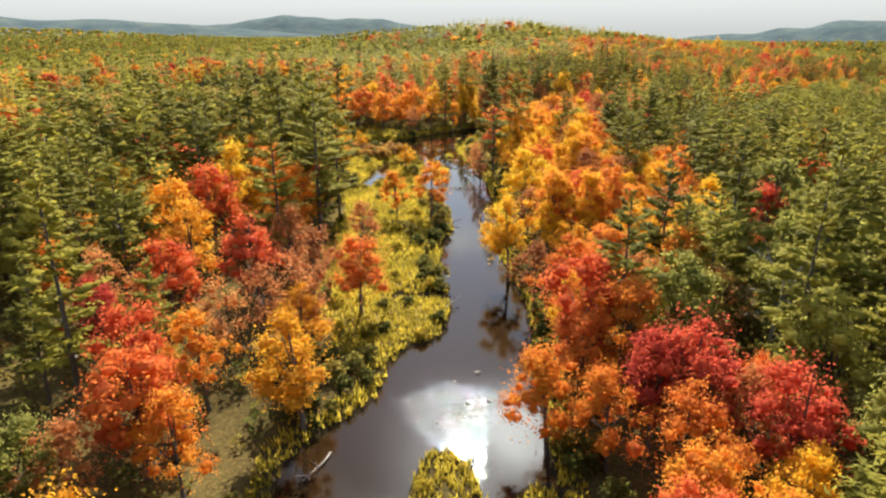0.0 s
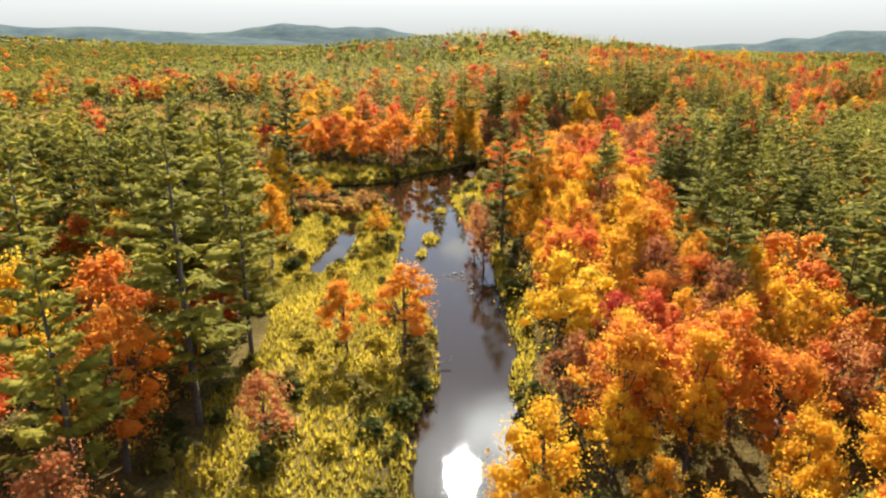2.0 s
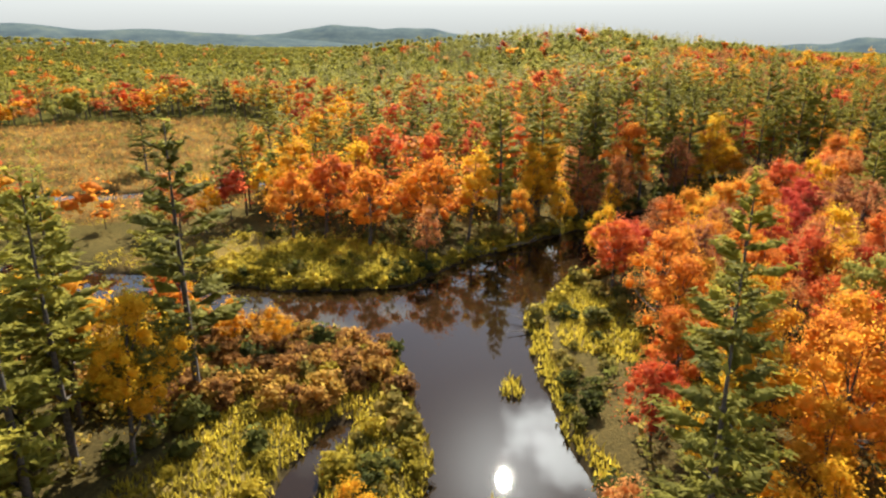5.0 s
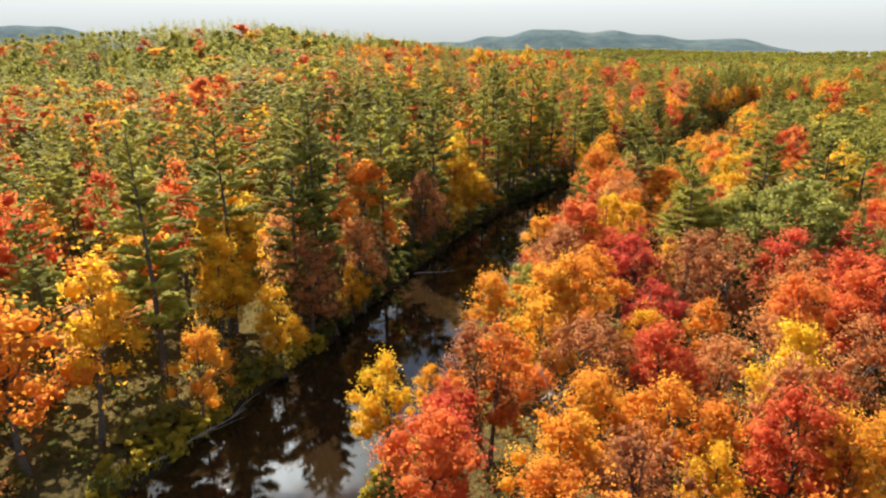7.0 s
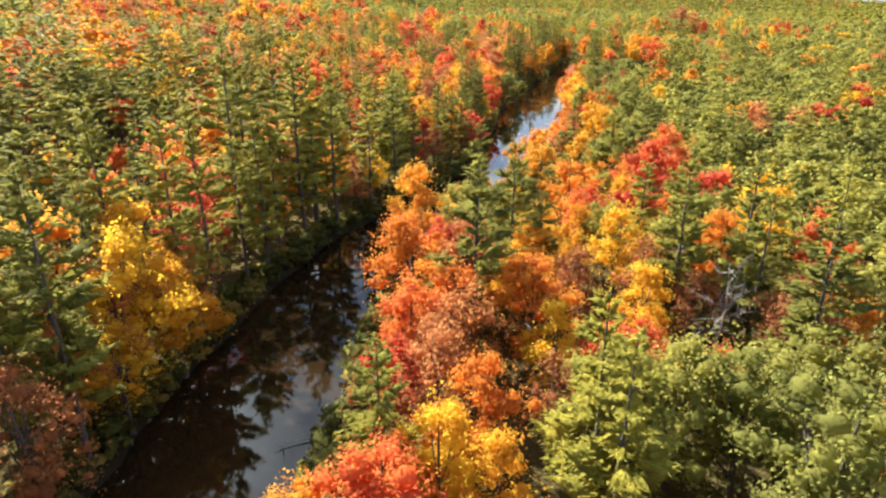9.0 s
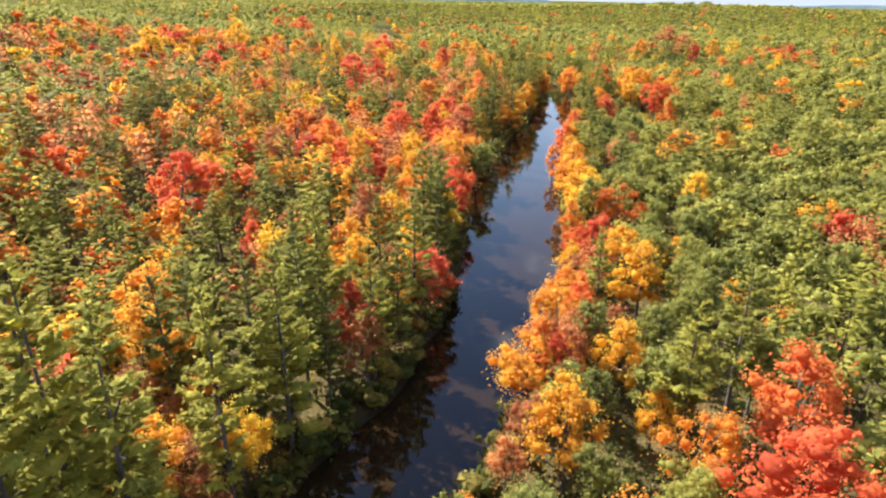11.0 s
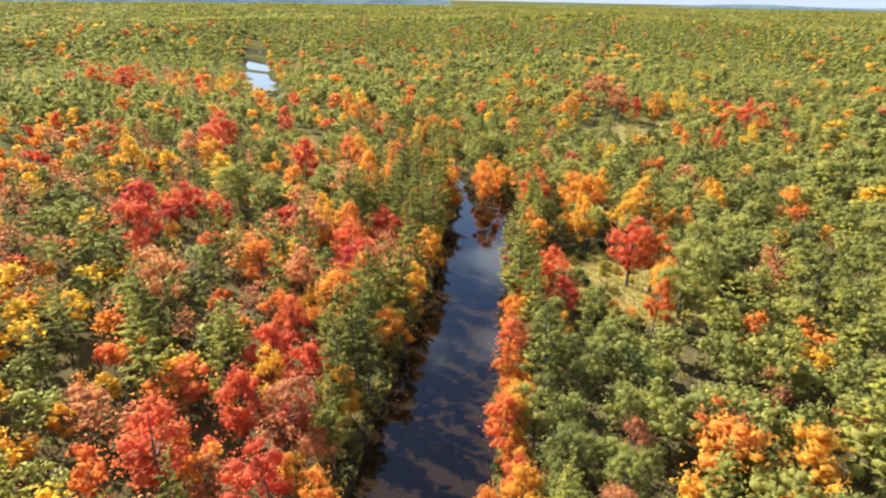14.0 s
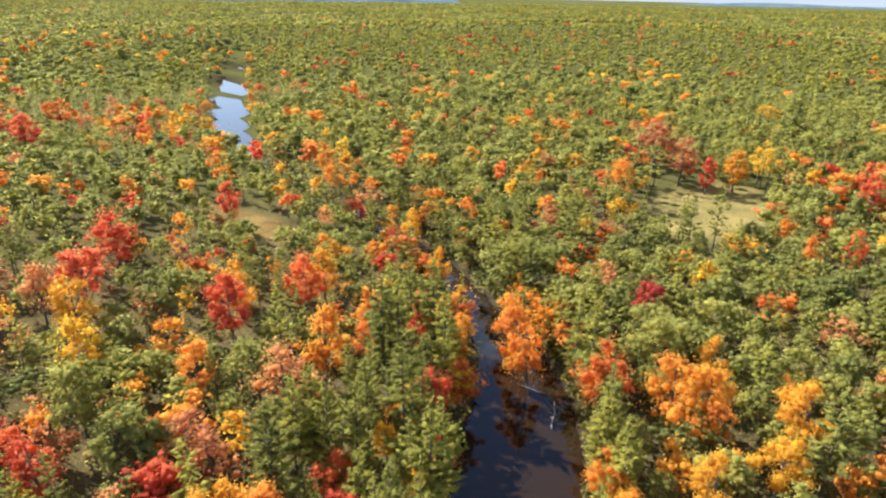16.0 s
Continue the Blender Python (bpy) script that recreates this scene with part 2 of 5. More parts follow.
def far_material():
    """Wooded ridges kilometres away: blue-green, with distance haze painted into the base colour."""
    m, t, out = nodes_of("hazed_distant_woods")
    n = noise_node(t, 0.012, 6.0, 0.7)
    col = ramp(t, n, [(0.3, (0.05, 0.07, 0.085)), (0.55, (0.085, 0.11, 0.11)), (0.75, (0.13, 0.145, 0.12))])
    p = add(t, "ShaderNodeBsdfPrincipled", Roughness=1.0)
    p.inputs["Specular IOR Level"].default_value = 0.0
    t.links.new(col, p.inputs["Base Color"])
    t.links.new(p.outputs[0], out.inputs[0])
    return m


GROUND_MAT, WATER_MAT, FAR_MAT = ground_material(), water_material(), far_material()

# ---------------------------------------------------------------- plan of the river and the land
rng = np.random.default_rng(7)
# centre line and half width of each reach
REACH_SOUTH = [(-3, -120, 8), (-4, -40, 9), (-3, 20, 9), (-2, 41, 10), (1, 50, 8), (2, 58, 7), (4.7, 64, 4.8), (5.5, 73, 4.5), (4.4, 85, 4.3), (4.4, 99, 4.4),
               (5.4, 108, 3.5), (5.5, 115, 4.3), (5.5, 122, 4.6), (4.3, 131, 5.6), (2.3, 142, 7.1), (1.8, 154, 6.9), (0.3, 165, 5.6), (-1, 173, 6.2), (-3.5, 184, 7.3), (-5, 193, 8.6)]
REACH_WEST = [(-220, 214, 4), (-120, 205, 5), (-70, 199, 5.5), (-45, 196, 5.5), (-28, 191.5, 6), (-14, 191, 8), (-5, 195, 9)]
REACH_NORTH = [(-5, 195, 9), (4, 209.5, 7.9), (13, 217.5, 8.0), (25, 229.5, 7.8), (36, 241, 7.8), (50, 255, 7.6), (64, 268, 7.0), (80, 280, 6), (97, 286, 6), (115, 292, 6), (133, 302, 7),
               (150, 314, 8.3), (172, 333, 9), (186, 344, 8.4), (205, 355, 7.6), (228, 368, 7.5), (247, 378.5, 8), (262, 387.5, 9), (272, 393, 7.8), (283, 402, 5.8), (290, 411, 4.4), (298, 423, 3.2), (306, 436, 2.8),
               (322, 480, 2), (338, 545, 2.4), (346, 566, 4), (364, 601, 5.6), (401, 653, 6.2), (474, 754, 5.4), (520, 810, 3)]
CREEK = [(-120, 246, 2.5), (-85, 247, 2.6), (-66, 256, 2.8), (-52, 265, 2.2), (-38, 290, 1.5)]
INLET = [(0, 77, 1.3), (-5.5, 77, 1.0)]
BACKWATER = [(-16.5, 138, 1.2), (-15.7, 144, 2.2), (-14.8, 152, 1.8), (-14.6, 160, 1.3), (-13, 167, 1.0)]
ISLETS = [(0.0, 156, 1.3, 3.4), (1.6, 174, 1.3, 2.2), (0.3, 39.0, 2.5, 5.6), (7.0, 37.5, 2.2, 4.2), (-1.5, 147, 1.0, 2.0)]
MEADOWS = [(-10, 108, 9, 50), (-14, 150, 13, 34), (-30, 208, 24, 10), (-29, 180, 24, 12), (-120, 300, 62, 70), (-75, 245, 30, 22), (252, 350, 14, 23), (376, 400, 27, 16), (292, 485, 7, 24), (-4, 68, 6, 12), (7, 197, 6, 9), (11.5, 187, 6, 10), (160, 306, 5, 14)]


SPINE = [(0, -10, 0), (2, 80, 0), (-2, 144, 0), (35, 211, 0), (84, 261, 0), (200, 352, 0), (262, 400, 0)]      # middle of the valley


def to_polyline(x, y, line):
    """Distance from the water's edge of a reach; negative in the water."""
    best = np.full(x.shape, 1e9)
    for (x0, y0, r0), (x1, y1, r1) in zip(line, line[1:]):
        dx, dy = x1 - x0, y1 - y0
        s = np.clip(((x - x0) * dx + (y - y0) * dy) / (dx * dx + dy * dy), 0, 1)
        best = np.minimum(best, np.hypot(x - x0 - s * dx, y - y0 - s * dy) - (r0 + s * (r1 - r0)))
    return best


def wobble(x, y, size, seed):
    """A smooth, cheap irregular field between about -1 and 1."""
    r = np.random.default_rng(seed)
    f = np.zeros(np.shape(x))
    for k in range(6):
        a, ph = r.uniform(0, 6.28), r.uniform(0, 6.28)
        q = (1 + 0.6 * k) / size
        f = f + np.sin((x * np.cos(a) + y * np.sin(a)) * q * 2 + ph) / (1 + 0.5 * k)
    return f / 2.4


def shore(x, y):
    """Signed distance from the water's edge: positive on land."""
    d = np.full(np.shape(x), 1e9)
    for line in (REACH_SOUTH, REACH_WEST, REACH_NORTH, CREEK, INLET, BACKWATER):
        d = np.minimum(d, to_polyline(x, y, line))
    for cx, cy, rx, ry in ISLETS:
        d = np.maximum(d, (1 - np.hypot((x - cx) / rx, (y - cy) / ry)) * min(rx, ry))
    return d + 0.55 * wobble(x, y, 6, 3)


def meadow(x, y):
    f = np.full(np.shape(x), -9.0)
    for cx, cy, rx, ry in MEADOWS:
        f = np.maximum(f, (1 - np.hypot((x - cx) / rx, (y - cy) / ry)) * min(rx, ry) / 4)
    return f + 0.5 * wobble(x, y, 9, 5)


HILLS = [(50, 570, 27, 210, 125), (300, 860, 5, 300, 130), (620, 900, 8, 260, 200), (900, 620, 16, 160, 240), (90, 400, 4, 70, 60), (-640, 930, 26, 420, 250)]


def land(x, y, s=None):
    """Height of the ground."""
    s = shore(x, y) if s is None else s
    bank = np.where(s > 0, 0.75 * (1 - np.exp(-np.maximum(s, 0) / 1.6)) + 0.02 * np.minimum(np.maximum(s, 0), 60), np.maximum(s * 0.45, -1.3))
    rise = np.zeros(np.shape(x))
    for cx, cy, h, sx, sy in HILLS:
        rise = rise + h * np.exp(-((x - cx) / sx) ** 2 - ((y - cy) / sy) ** 2)
    calm = np.clip((s - 4) / 60, 0, 1)
    fall = 0.023 * np.maximum(x - 500, 0)           # east of the river the land falls away
    return bank + rise * calm + calm * 0.8 * wobble(x, y, 40, 11) - fall


def axis_steps(lo, hi, step, reach):
    mid = list(np.arange(lo, hi + 0.01, step))
    out, g = [], step
    while sum(out) < reach:
        g *= 1.16
        out.append(min(g, 260))
    return np.array(list(lo - np.cumsum(out)[::-1]) + mid + list(hi + np.cumsum(out)))


def mesh_from(name, verts, faces, mats, face_mat=None, smooth=False, attrs=()):
    """A mesh from arrays of places and of corner numbers (all faces alike)."""
    me = bpy.data.meshes.new(name)
    verts, faces = np.asarray(verts, np.float32), np.asarray(faces, np.int32)
    n, k = faces.shape
    me.vertices.add(len(verts))
    me.vertices.foreach_set("co", verts.ravel())
    me.loops.add(n * k)
    me.loops.foreach_set("vertex_index", faces.ravel())
    me.polygons.add(n)
    me.polygons.foreach_set("loop_start", np.arange(0, n * k, k, dtype=np.int32))
    me.polygons.foreach_set("use_smooth", np.broadcast_to(smooth, n).copy())
    for m in mats:
        me.materials.append(m)
    if face_mat is not None:
        me.polygons.foreach_set("material_index", np.asarray(face_mat, np.int32))
    for key, values in attrs:
        me.attributes.new(key, "FLOAT", "POINT").data.foreach_set("value", np.asarray(values, np.float32))
    me.update(calc_edges=True)
    return me


def sheet(xs, ys):
    gx, gy = np.meshgrid(xs, ys)
    nx, ny = len(xs), len(ys)
    i = (np.arange(ny - 1)[:, None] * nx + np.arange(nx - 1)).ravel()
    return gx.ravel(), gy.ravel(), np.stack([i, i + 1, i + 1 + nx, i + nx], 1)


gx, gy, gf = sheet(axis_steps(-70, 330, 1.6, 3600), axis_steps(-10, 470, 1.6, 3600))
gs = shore(gx, gy)
g_wet = np.clip(1.15 - gs / 1.9, 0, 1)
# round (292, 485) the marsh brown also paints in the clearing's shade
ground = new("ground", mesh_from("ground", np.stack([gx, gy, land(gx, gy, gs)], 1), gf, [GROUND_MAT], smooth=True,
                                 attrs=[("meadow", np.clip(meadow(gx, gy) * 1.5 + 0.3, 0, 1)), ("wet", g_wet),
                                        ("bog_and_shade", np.clip(np.maximum((-gx - 38) / 12, 3 - 2 * np.hypot((gx - 292) / 14, (gy - 485) / 32)), 0, 1)), ("saplings", np.clip((to_polyline(gx, gy, SPINE) - 70) / 90, 0, 1))]))
tagged(ground, "leaf-littered forest floor with yellow grass along the river", "ground", kind="structure")

wx, wy, wf = sheet(np.arange(-226, 530, 2.0), np.arange(-126, 820, 2.0))
ws = shore(wx, wy)
keep = (ws[wf] < 4).any(1)
used, wf = np.unique(wf[keep], return_inverse=True)
wx, wy = wx[used], wy[used]
RIFFLES = [(1, 52, 9, 7, 1.3), (2.5, 43.5, 3, 8, 1.0), (4, 136.5, 7, 6, 1.2), (5, 130, 3, 9, 1.0), (-2, 150, 3, 10, 0.8)]      # x, y, reach, strength
riffle = np.zeros(len(wx))
for cx, cy, rx, ry, strong in RIFFLES:
    riffle = np.maximum(riffle, np.clip(strong * (1 - np.hypot((wx - cx) / rx, (wy - cy) / ry)), 0, 1))
river = new("river", mesh_from("river", np.stack([wx, wy, 0 * wx], 1), wf.reshape(-1, 4), [WATER_MAT], smooth=True, attrs=[("riffle", riffle), ("stir", np.clip((155 - wy) / 20, 0, 1))]))
tagged(river, "dark tannin-brown river mirroring sky and trees", "river", kind="structure")


def ridge(name, bearing0, bearing1, far, height, seed, label, base=-5):
    """A long wooded ridge on the horizon."""
    k = 60
    b = np.radians(np.linspace(bearing0, bearing1, k))
    crest = height * np.sin(np.linspace(0, np.pi, k)) ** 0.7 * (1 + 0.25 * wobble(np.arange(k) * 10.0, 0 * b, 60, seed))
    rows, zs = [], ((-350, 0.0), (-150, 0.6), (0, 1.0), (200, 0.5), (500, -0.2))
    for off, part_h in zs:
        rows.append(np.stack([np.sin(b) * (far + off), np.cos(b) * (far + off), crest * part_h + base], 1))
    i = (np.arange(len(zs) - 1)[:, None] * k + np.arange(k - 1)).ravel()
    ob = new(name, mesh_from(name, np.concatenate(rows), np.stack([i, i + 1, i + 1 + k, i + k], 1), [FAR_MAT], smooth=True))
    return tagged(ob, label, "hills", kind="structure")


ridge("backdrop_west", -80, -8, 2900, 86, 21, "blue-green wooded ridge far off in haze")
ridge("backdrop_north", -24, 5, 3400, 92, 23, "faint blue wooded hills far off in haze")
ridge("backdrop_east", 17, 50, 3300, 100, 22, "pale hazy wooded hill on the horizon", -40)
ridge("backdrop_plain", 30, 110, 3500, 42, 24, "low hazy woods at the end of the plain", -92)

# ---------------------------------------------------------------- how a tree is made


def tube(points, radii, sides):
    """A tapered limb along points: places and four-cornered faces."""
    pts = np.asarray(points, float)
    v = []
    for i, (p, r) in enumerate(zip(pts, radii)):
        d = pts[min(i + 1, len(pts) - 1)] - pts[max(i - 1, 0)]
        d = d / (np.linalg.norm(d) + 1e-9)
        a = np.cross(d, (0.31, 0.95, 0.05))
        a = a / (np.linalg.norm(a) + 1e-9)
        b = np.cross(d, a)
        for k in range(sides):
            w = 2 * math.pi * k / sides
            v.append(p + r * (math.cos(w) * a + math.sin(w) * b))
    f = [(i * sides + k, i * sides + (k + 1) % sides, (i + 1) * sides + (k + 1) % sides, (i + 1) * sides + k) for i in range(len(pts) - 1) for k in range(sides)]
    return np.array(v), np.array(f)


def grown(stem, radii, sides, limbs):
    """A trunk along stem with limbs grown out of it: each limb (place of start, way points, radii) roots in the nearest ring."""
    v, f = tube(stem, radii, sides)
    vs, fs, n = [v], [f], len(v)
    stem = np.asarray(stem, float)
    for points, rr in limbs:
        ring = int(np.argmin(np.abs(stem[:, 2] - points[0][2])))
        d = np.asarray(points[1]) - stem[ring]
        face = [ring * sides + k for k in range(sides)]
        face.sort(key=lambda q: -((v[q] - stem[ring]) @ d))
        lv, lf = tube(points, rr, 3)
        lf = lf + n - 3
        lf = np.where(lf < n, np.array(face)[(lf - n + 3).clip(0, 2)], lf)
        vs.append(lv[3:])
        fs.append(lf)
        n += len(lv) - 3
    return np.concatenate(vs), np.concatenate(fs)


def join(pieces):
    vs, fs, n = [], [], 0
    for v, f in pieces:
        vs.append(v)
        fs.append(f + n)
        n += len(v)
    return np.concatenate(vs), np.concatenate(fs)


def leaves(r, at, outward, size, flat, slim=1.0, along=None):
    """One small leaf spray, three corners, at each place. flat: how far they lie level; along: the way long sprays point."""
    n = len(at)
    nrm = outward + r.normal(size=(n, 3)) * 0.5
    nrm[:, 2] = nrm[:, 2] * 0.8 + flat
    nrm /= np.linalg.norm(nrm, axis=1)[:, None] + 1e-9
    t = np.cross(nrm, r.normal(size=(n, 3)))
    if along is not None:
        t = along + 0.45 * r.normal(size=(n, 3))
        t -= nrm * (t * nrm).sum(1)[:, None]
    t /= np.linalg.norm(t, axis=1)[:, None] + 1e-9
    b = np.cross(nrm, t)
    s = (size * r.uniform(0.6, 1.35, n))[:, None]
    w = slim * r.uniform(0.55, 1.0, n)[:, None]
    tri = np.stack([at + t * s, at - t * s * 0.55 + b * s * w * 0.8, at - t * s * 0.5 - b * s * w * 0.8], 1)
    return tri.reshape(-1, 3)


GOLD = (1 + 5 ** 0.5) / 2
ICO_V = np.array([(-1, GOLD, 0), (1, GOLD, 0), (-1, -GOLD, 0), (1, -GOLD, 0), (0, -1, GOLD), (0, 1, GOLD), (0, -1, -GOLD), (0, 1, -GOLD), (GOLD, 0, -1), (GOLD, 0, 1), (-GOLD, 0, -1), (-GOLD, 0, 1)]) / math.hypot(1, GOLD)
ICO_F = np.array([f for f in itertools.combinations(range(12), 3) if all(np.linalg.norm(ICO_V[a] - ICO_V[b]) < 1.1 for a, b in itertools.combinations(f, 2))])
ICO_F = np.array([f if np.dot(np.cross(ICO_V[f[1]] - ICO_V[f[0]], ICO_V[f[2]] - ICO_V[f[0]]), ICO_V[f[0]]) > 0 else f[::-1] for f in ICO_F])


def hearts(r, at, rad, squash=0.85):
    """The close-leaved inside of each clump: a small uneven lump, turned at random."""
    vs, fs = [], []
    for k, (c, q) in enumerate(zip(at, rad)):
        turn = np.linalg.qr(r.normal(size=(3, 3)))[0]
        turn = turn * np.sign(np.linalg.det(turn))
        vs.append((ICO_V * r.uniform(0.62, 1.28, (12, 1))) @ turn * (q, q, q * squash) + c)
        fs.append(ICO_F + 12 * k)
    return np.concatenate(vs), np.concatenate(fs)


def foliage(sprays, core):
    """Loose sprays and the clumps' insides as one mesh: places, faces, which faces are smooth."""
    n = len(sprays)
    f = np.arange(n).reshape(-1, 3)
    if core is None:
        return sprays, f, np.zeros(len(f), bool)
    return np.concatenate([sprays, core[0]]), np.concatenate([f, core[1] + n]), np.concatenate([np.zeros(len(f), bool), np.ones(len(core[1]), bool)])


def broadleaf(seed, h, spread, count, size, clumps, low=0.28, wood=True, sides=5, round_top=0.5, heart=0.6, loose_share=0.16):
    """A spreading hardwood: forked trunk, rising limbs and a crown of leaf clumps with gaps between them."""
    r = np.random.default_rng(seed)
    lean = r.normal(size=2) * 0.05 * h
    mid, half = h * (low + 1) / 2, h * (1 - low) / 2
    cl = []
    while len(cl) < clumps:
        p = r.uniform(-1, 1, 3)
        q = np.linalg.norm(p)
        if q > 1 or q < 0.35:
            continue
        if cl and min(np.linalg.norm(p - c) for c in cl) < 0.9 / clumps ** 0.42:
            if r.random() < 0.75:
                continue
        cl.append(p)
    cl = np.array(cl)
    ph = r.uniform(0, 6.28, 3)

    def lobe(d):
        """An uneven outline: some sides of the crown reach farther out than others."""
        a = np.arctan2(d[:, 1], d[:, 0]) + 0.9 * d[:, 2]
        return 1 + 0.22 * np.sin(2 * a + ph[0]) + 0.17 * np.sin(3 * a + ph[1]) + 0.10 * np.sin(5 * a + ph[2])

    fat = lobe(cl) * (1 - round_top * np.clip(cl[:, 2], -0.4, 1) * 0.7)
    at = np.stack([cl[:, 0] * spread * fat * 0.78 + lean[0], cl[:, 1] * spread * fat * 0.78 + lean[1], mid + cl[:, 2] * half * 0.84], 1)
    rad = spread * 1.9 / clumps ** 0.45 * r.uniform(0.45, 0.9, clumps)
    share = rad ** 2 / (rad ** 2).sum()
    pick = r.choice(clumps, count, p=share)
    stray = r.random(count) < loose_share
    d = r.normal(size=(count, 3))
    d[:, 2] = np.abs(d[:, 2]) * r.choice([1, 1, -0.7], count)
    d /= np.linalg.norm(d, axis=1)[:, None]
    place = at[pick] + d * (rad[pick] * r.uniform(0.62, 1.12, count))[:, None] * [1, 1, 0.85]
    loose = r.normal(size=(count, 3))
    loose /= np.linalg.norm(loose, axis=1)[:, None]
    fat2 = lobe(loose) * (1 - round_top * np.clip(loose[:, 2], -0.4, 1) * 0.6)
    shell = r.uniform(0.3, 1.08, count) ** 0.5
    spot = np.stack([loose[:, 0] * spread * fat2 * shell + lean[0], loose[:, 1] * spread * fat2 * shell + lean[1], mid + loose[:, 2] * half * shell], 1)
    place = np.where(stray[:, None], spot, place)
    lv = foliage(leaves(r, place, d, size, 0.15), hearts(r, at, rad * heart) if heart else None)
    if not wood:
        return lv, None
    zs = np.array([-0.4, 0.1 * h, low * h, 0.36 * h, 0.46 * h, 0.58 * h, 0.72 * h, 0.86 * h])
    bow = r.normal(size=2) * 0.012 * h
    stem = [(lean[0] * z / h + bow[0] * math.sin(z / h * 5), lean[1] * z / h + bow[1] * math.sin(z / h * 5), z) for z in zs]
    thick = [0.024 * h, 0.017 * h, 0.014 * h, 0.012 * h, 0.010 * h, 0.0075 * h, 0.005 * h, 0.002 * h]
    limbs = []
    for c in at[np.argsort(-rad)][: max(5, clumps // 3)]:
        z0 = zs[max(2, int(np.argmin(np.abs(zs - c[2] * 0.62))))]
        start = np.array([lean[0] * z0 / h, lean[1] * z0 / h, z0])
        bend = start * 0.45 + c * 0.55 + (0, 0, -0.03 * h)
        limbs.append(([start, bend, c], [0.008 * h, 0.005 * h, 0.0015 * h]))
    return lv, grown(stem, thick, sides, limbs)


KITE_F = np.array([(0, 1, 4), (1, 2, 4), (2, 3, 4), (3, 0, 4), (1, 0, 5), (2, 1, 5), (3, 2, 5), (0, 3, 5)])


def pine(seed, h, spread, whorls, per_branch, size, wood=True, sides=5, bare=0.3, boughs=(4, 7), under=True):
    """A white pine: straight trunk and tiers of level, plumed boughs with dark gaps between."""
    r = np.random.default_rng(seed)
    at, out, ways, pieces, core_v, core_f = [], [], [], [], [], []
    zr = np.array([-0.4] + [h * q for q in (0.15, bare, 0.42, 0.52, 0.62, 0.72, 0.82, 0.98)])
    k = r.normal(size=(2,)) * 0.006 * h
    stem = [(k[0] * math.sin(z / h * 5), k[1] * math.sin(z / h * 4), z) for z in zr]
    thick = [0.015 * h * (1 - 0.9 * max(0, z) / h) for z in zr]
    for i in range(whorls):
        f = i / (whorls - 1)
        z0 = h * (bare + (0.97 - bare) * f ** 0.95)
        reach = spread * (0.30 + 0.85 * math.sin(math.pi * min(1, 0.25 + 0.80 * (1 - f)) * 0.62)) * (1 - 0.62 * f ** 3)
        turn0 = r.uniform(0, 6.28)
        count = r.integers(*boughs)
        for b in range(count):
            a = turn0 + 6.28 * b / count + r.normal() * 0.45
            z = z0 + r.normal() * 0.026 * h
            ln = reach * r.uniform(0.35, 1.25)
            rise = r.uniform(-0.02, 0.20) + 0.35 * f ** 3
            along, across = np.array([math.cos(a), math.sin(a), rise]), np.array([-math.sin(a), math.cos(a), 0])
            base = np.array([0, 0, z - 0.02 * h])
            tip = base + along * ln + (0, 0, 0.02 * h)
            if wood and f < 0.85 and b < 1:
                pieces.append(([base, base * 0.4 + tip * 0.6 - (0, 0, 0.03 * ln), tip], [0.0035 * h, 0.002 * h, 0.0008 * h]))
            w = ln * r.uniform(0.22, 0.34)
            plume = np.array([base + (tip - base) * 0.16, base + (tip - base) * r.uniform(0.55, 0.75) + across * w, tip * 0.97 + base * 0.03, base + (tip - base) * r.uniform(0.55, 0.75) - across * w,
                              base + (tip - base) * 0.62 + (0, 0, 0.09 * ln), base + (tip - base) * 0.5 - (0, 0, 0.05 * ln)])
            plume[1, 2] -= 0.05 * ln
            plume[3, 2] -= 0.05 * ln
            core_f.append(KITE_F[:8 if under else 4] + 6 * len(core_v))
            core_v.append(plume)
            n = int(per_branch * ln / spread * r.uniform(0.7, 1.3) + r.random())
            s = r.uniform(0.3, 1.08, n)
            side = r.normal(size=n) * 0.19 * ln * (1.3 - 0.7 * s)
            p = base + (tip - base) * s[:, None]
            p = p + np.stack([-math.sin(a) * side, math.cos(a) * side, r.normal(size=n) * 0.022 * ln - 0.12 * np.abs(side) + 0.05 * ln + 0.1 * size], 1)
            at.append(p)
            o = np.zeros((n, 3))
            o[:, 2] = 0.8
            o[:, 0], o[:, 1] = math.cos(a) * 0.3, math.sin(a) * 0.3
            out.append(o)
            ways.append(np.tile((math.cos(a), math.sin(a), 0.25), (n, 1)) + np.stack([-math.sin(a) * side, math.cos(a) * side, 0 * side], 1) * 1.2 / (0.3 * ln + 0.1))
    at, out = np.concatenate(at), np.concatenate(out)
    crown = foliage(leaves(r, at, out, size, 0.8, 0.5, np.concatenate(ways)), (np.concatenate(core_v), np.concatenate(core_f)))
    return crown, (grown(stem, thick, sides, pieces) if wood else None)


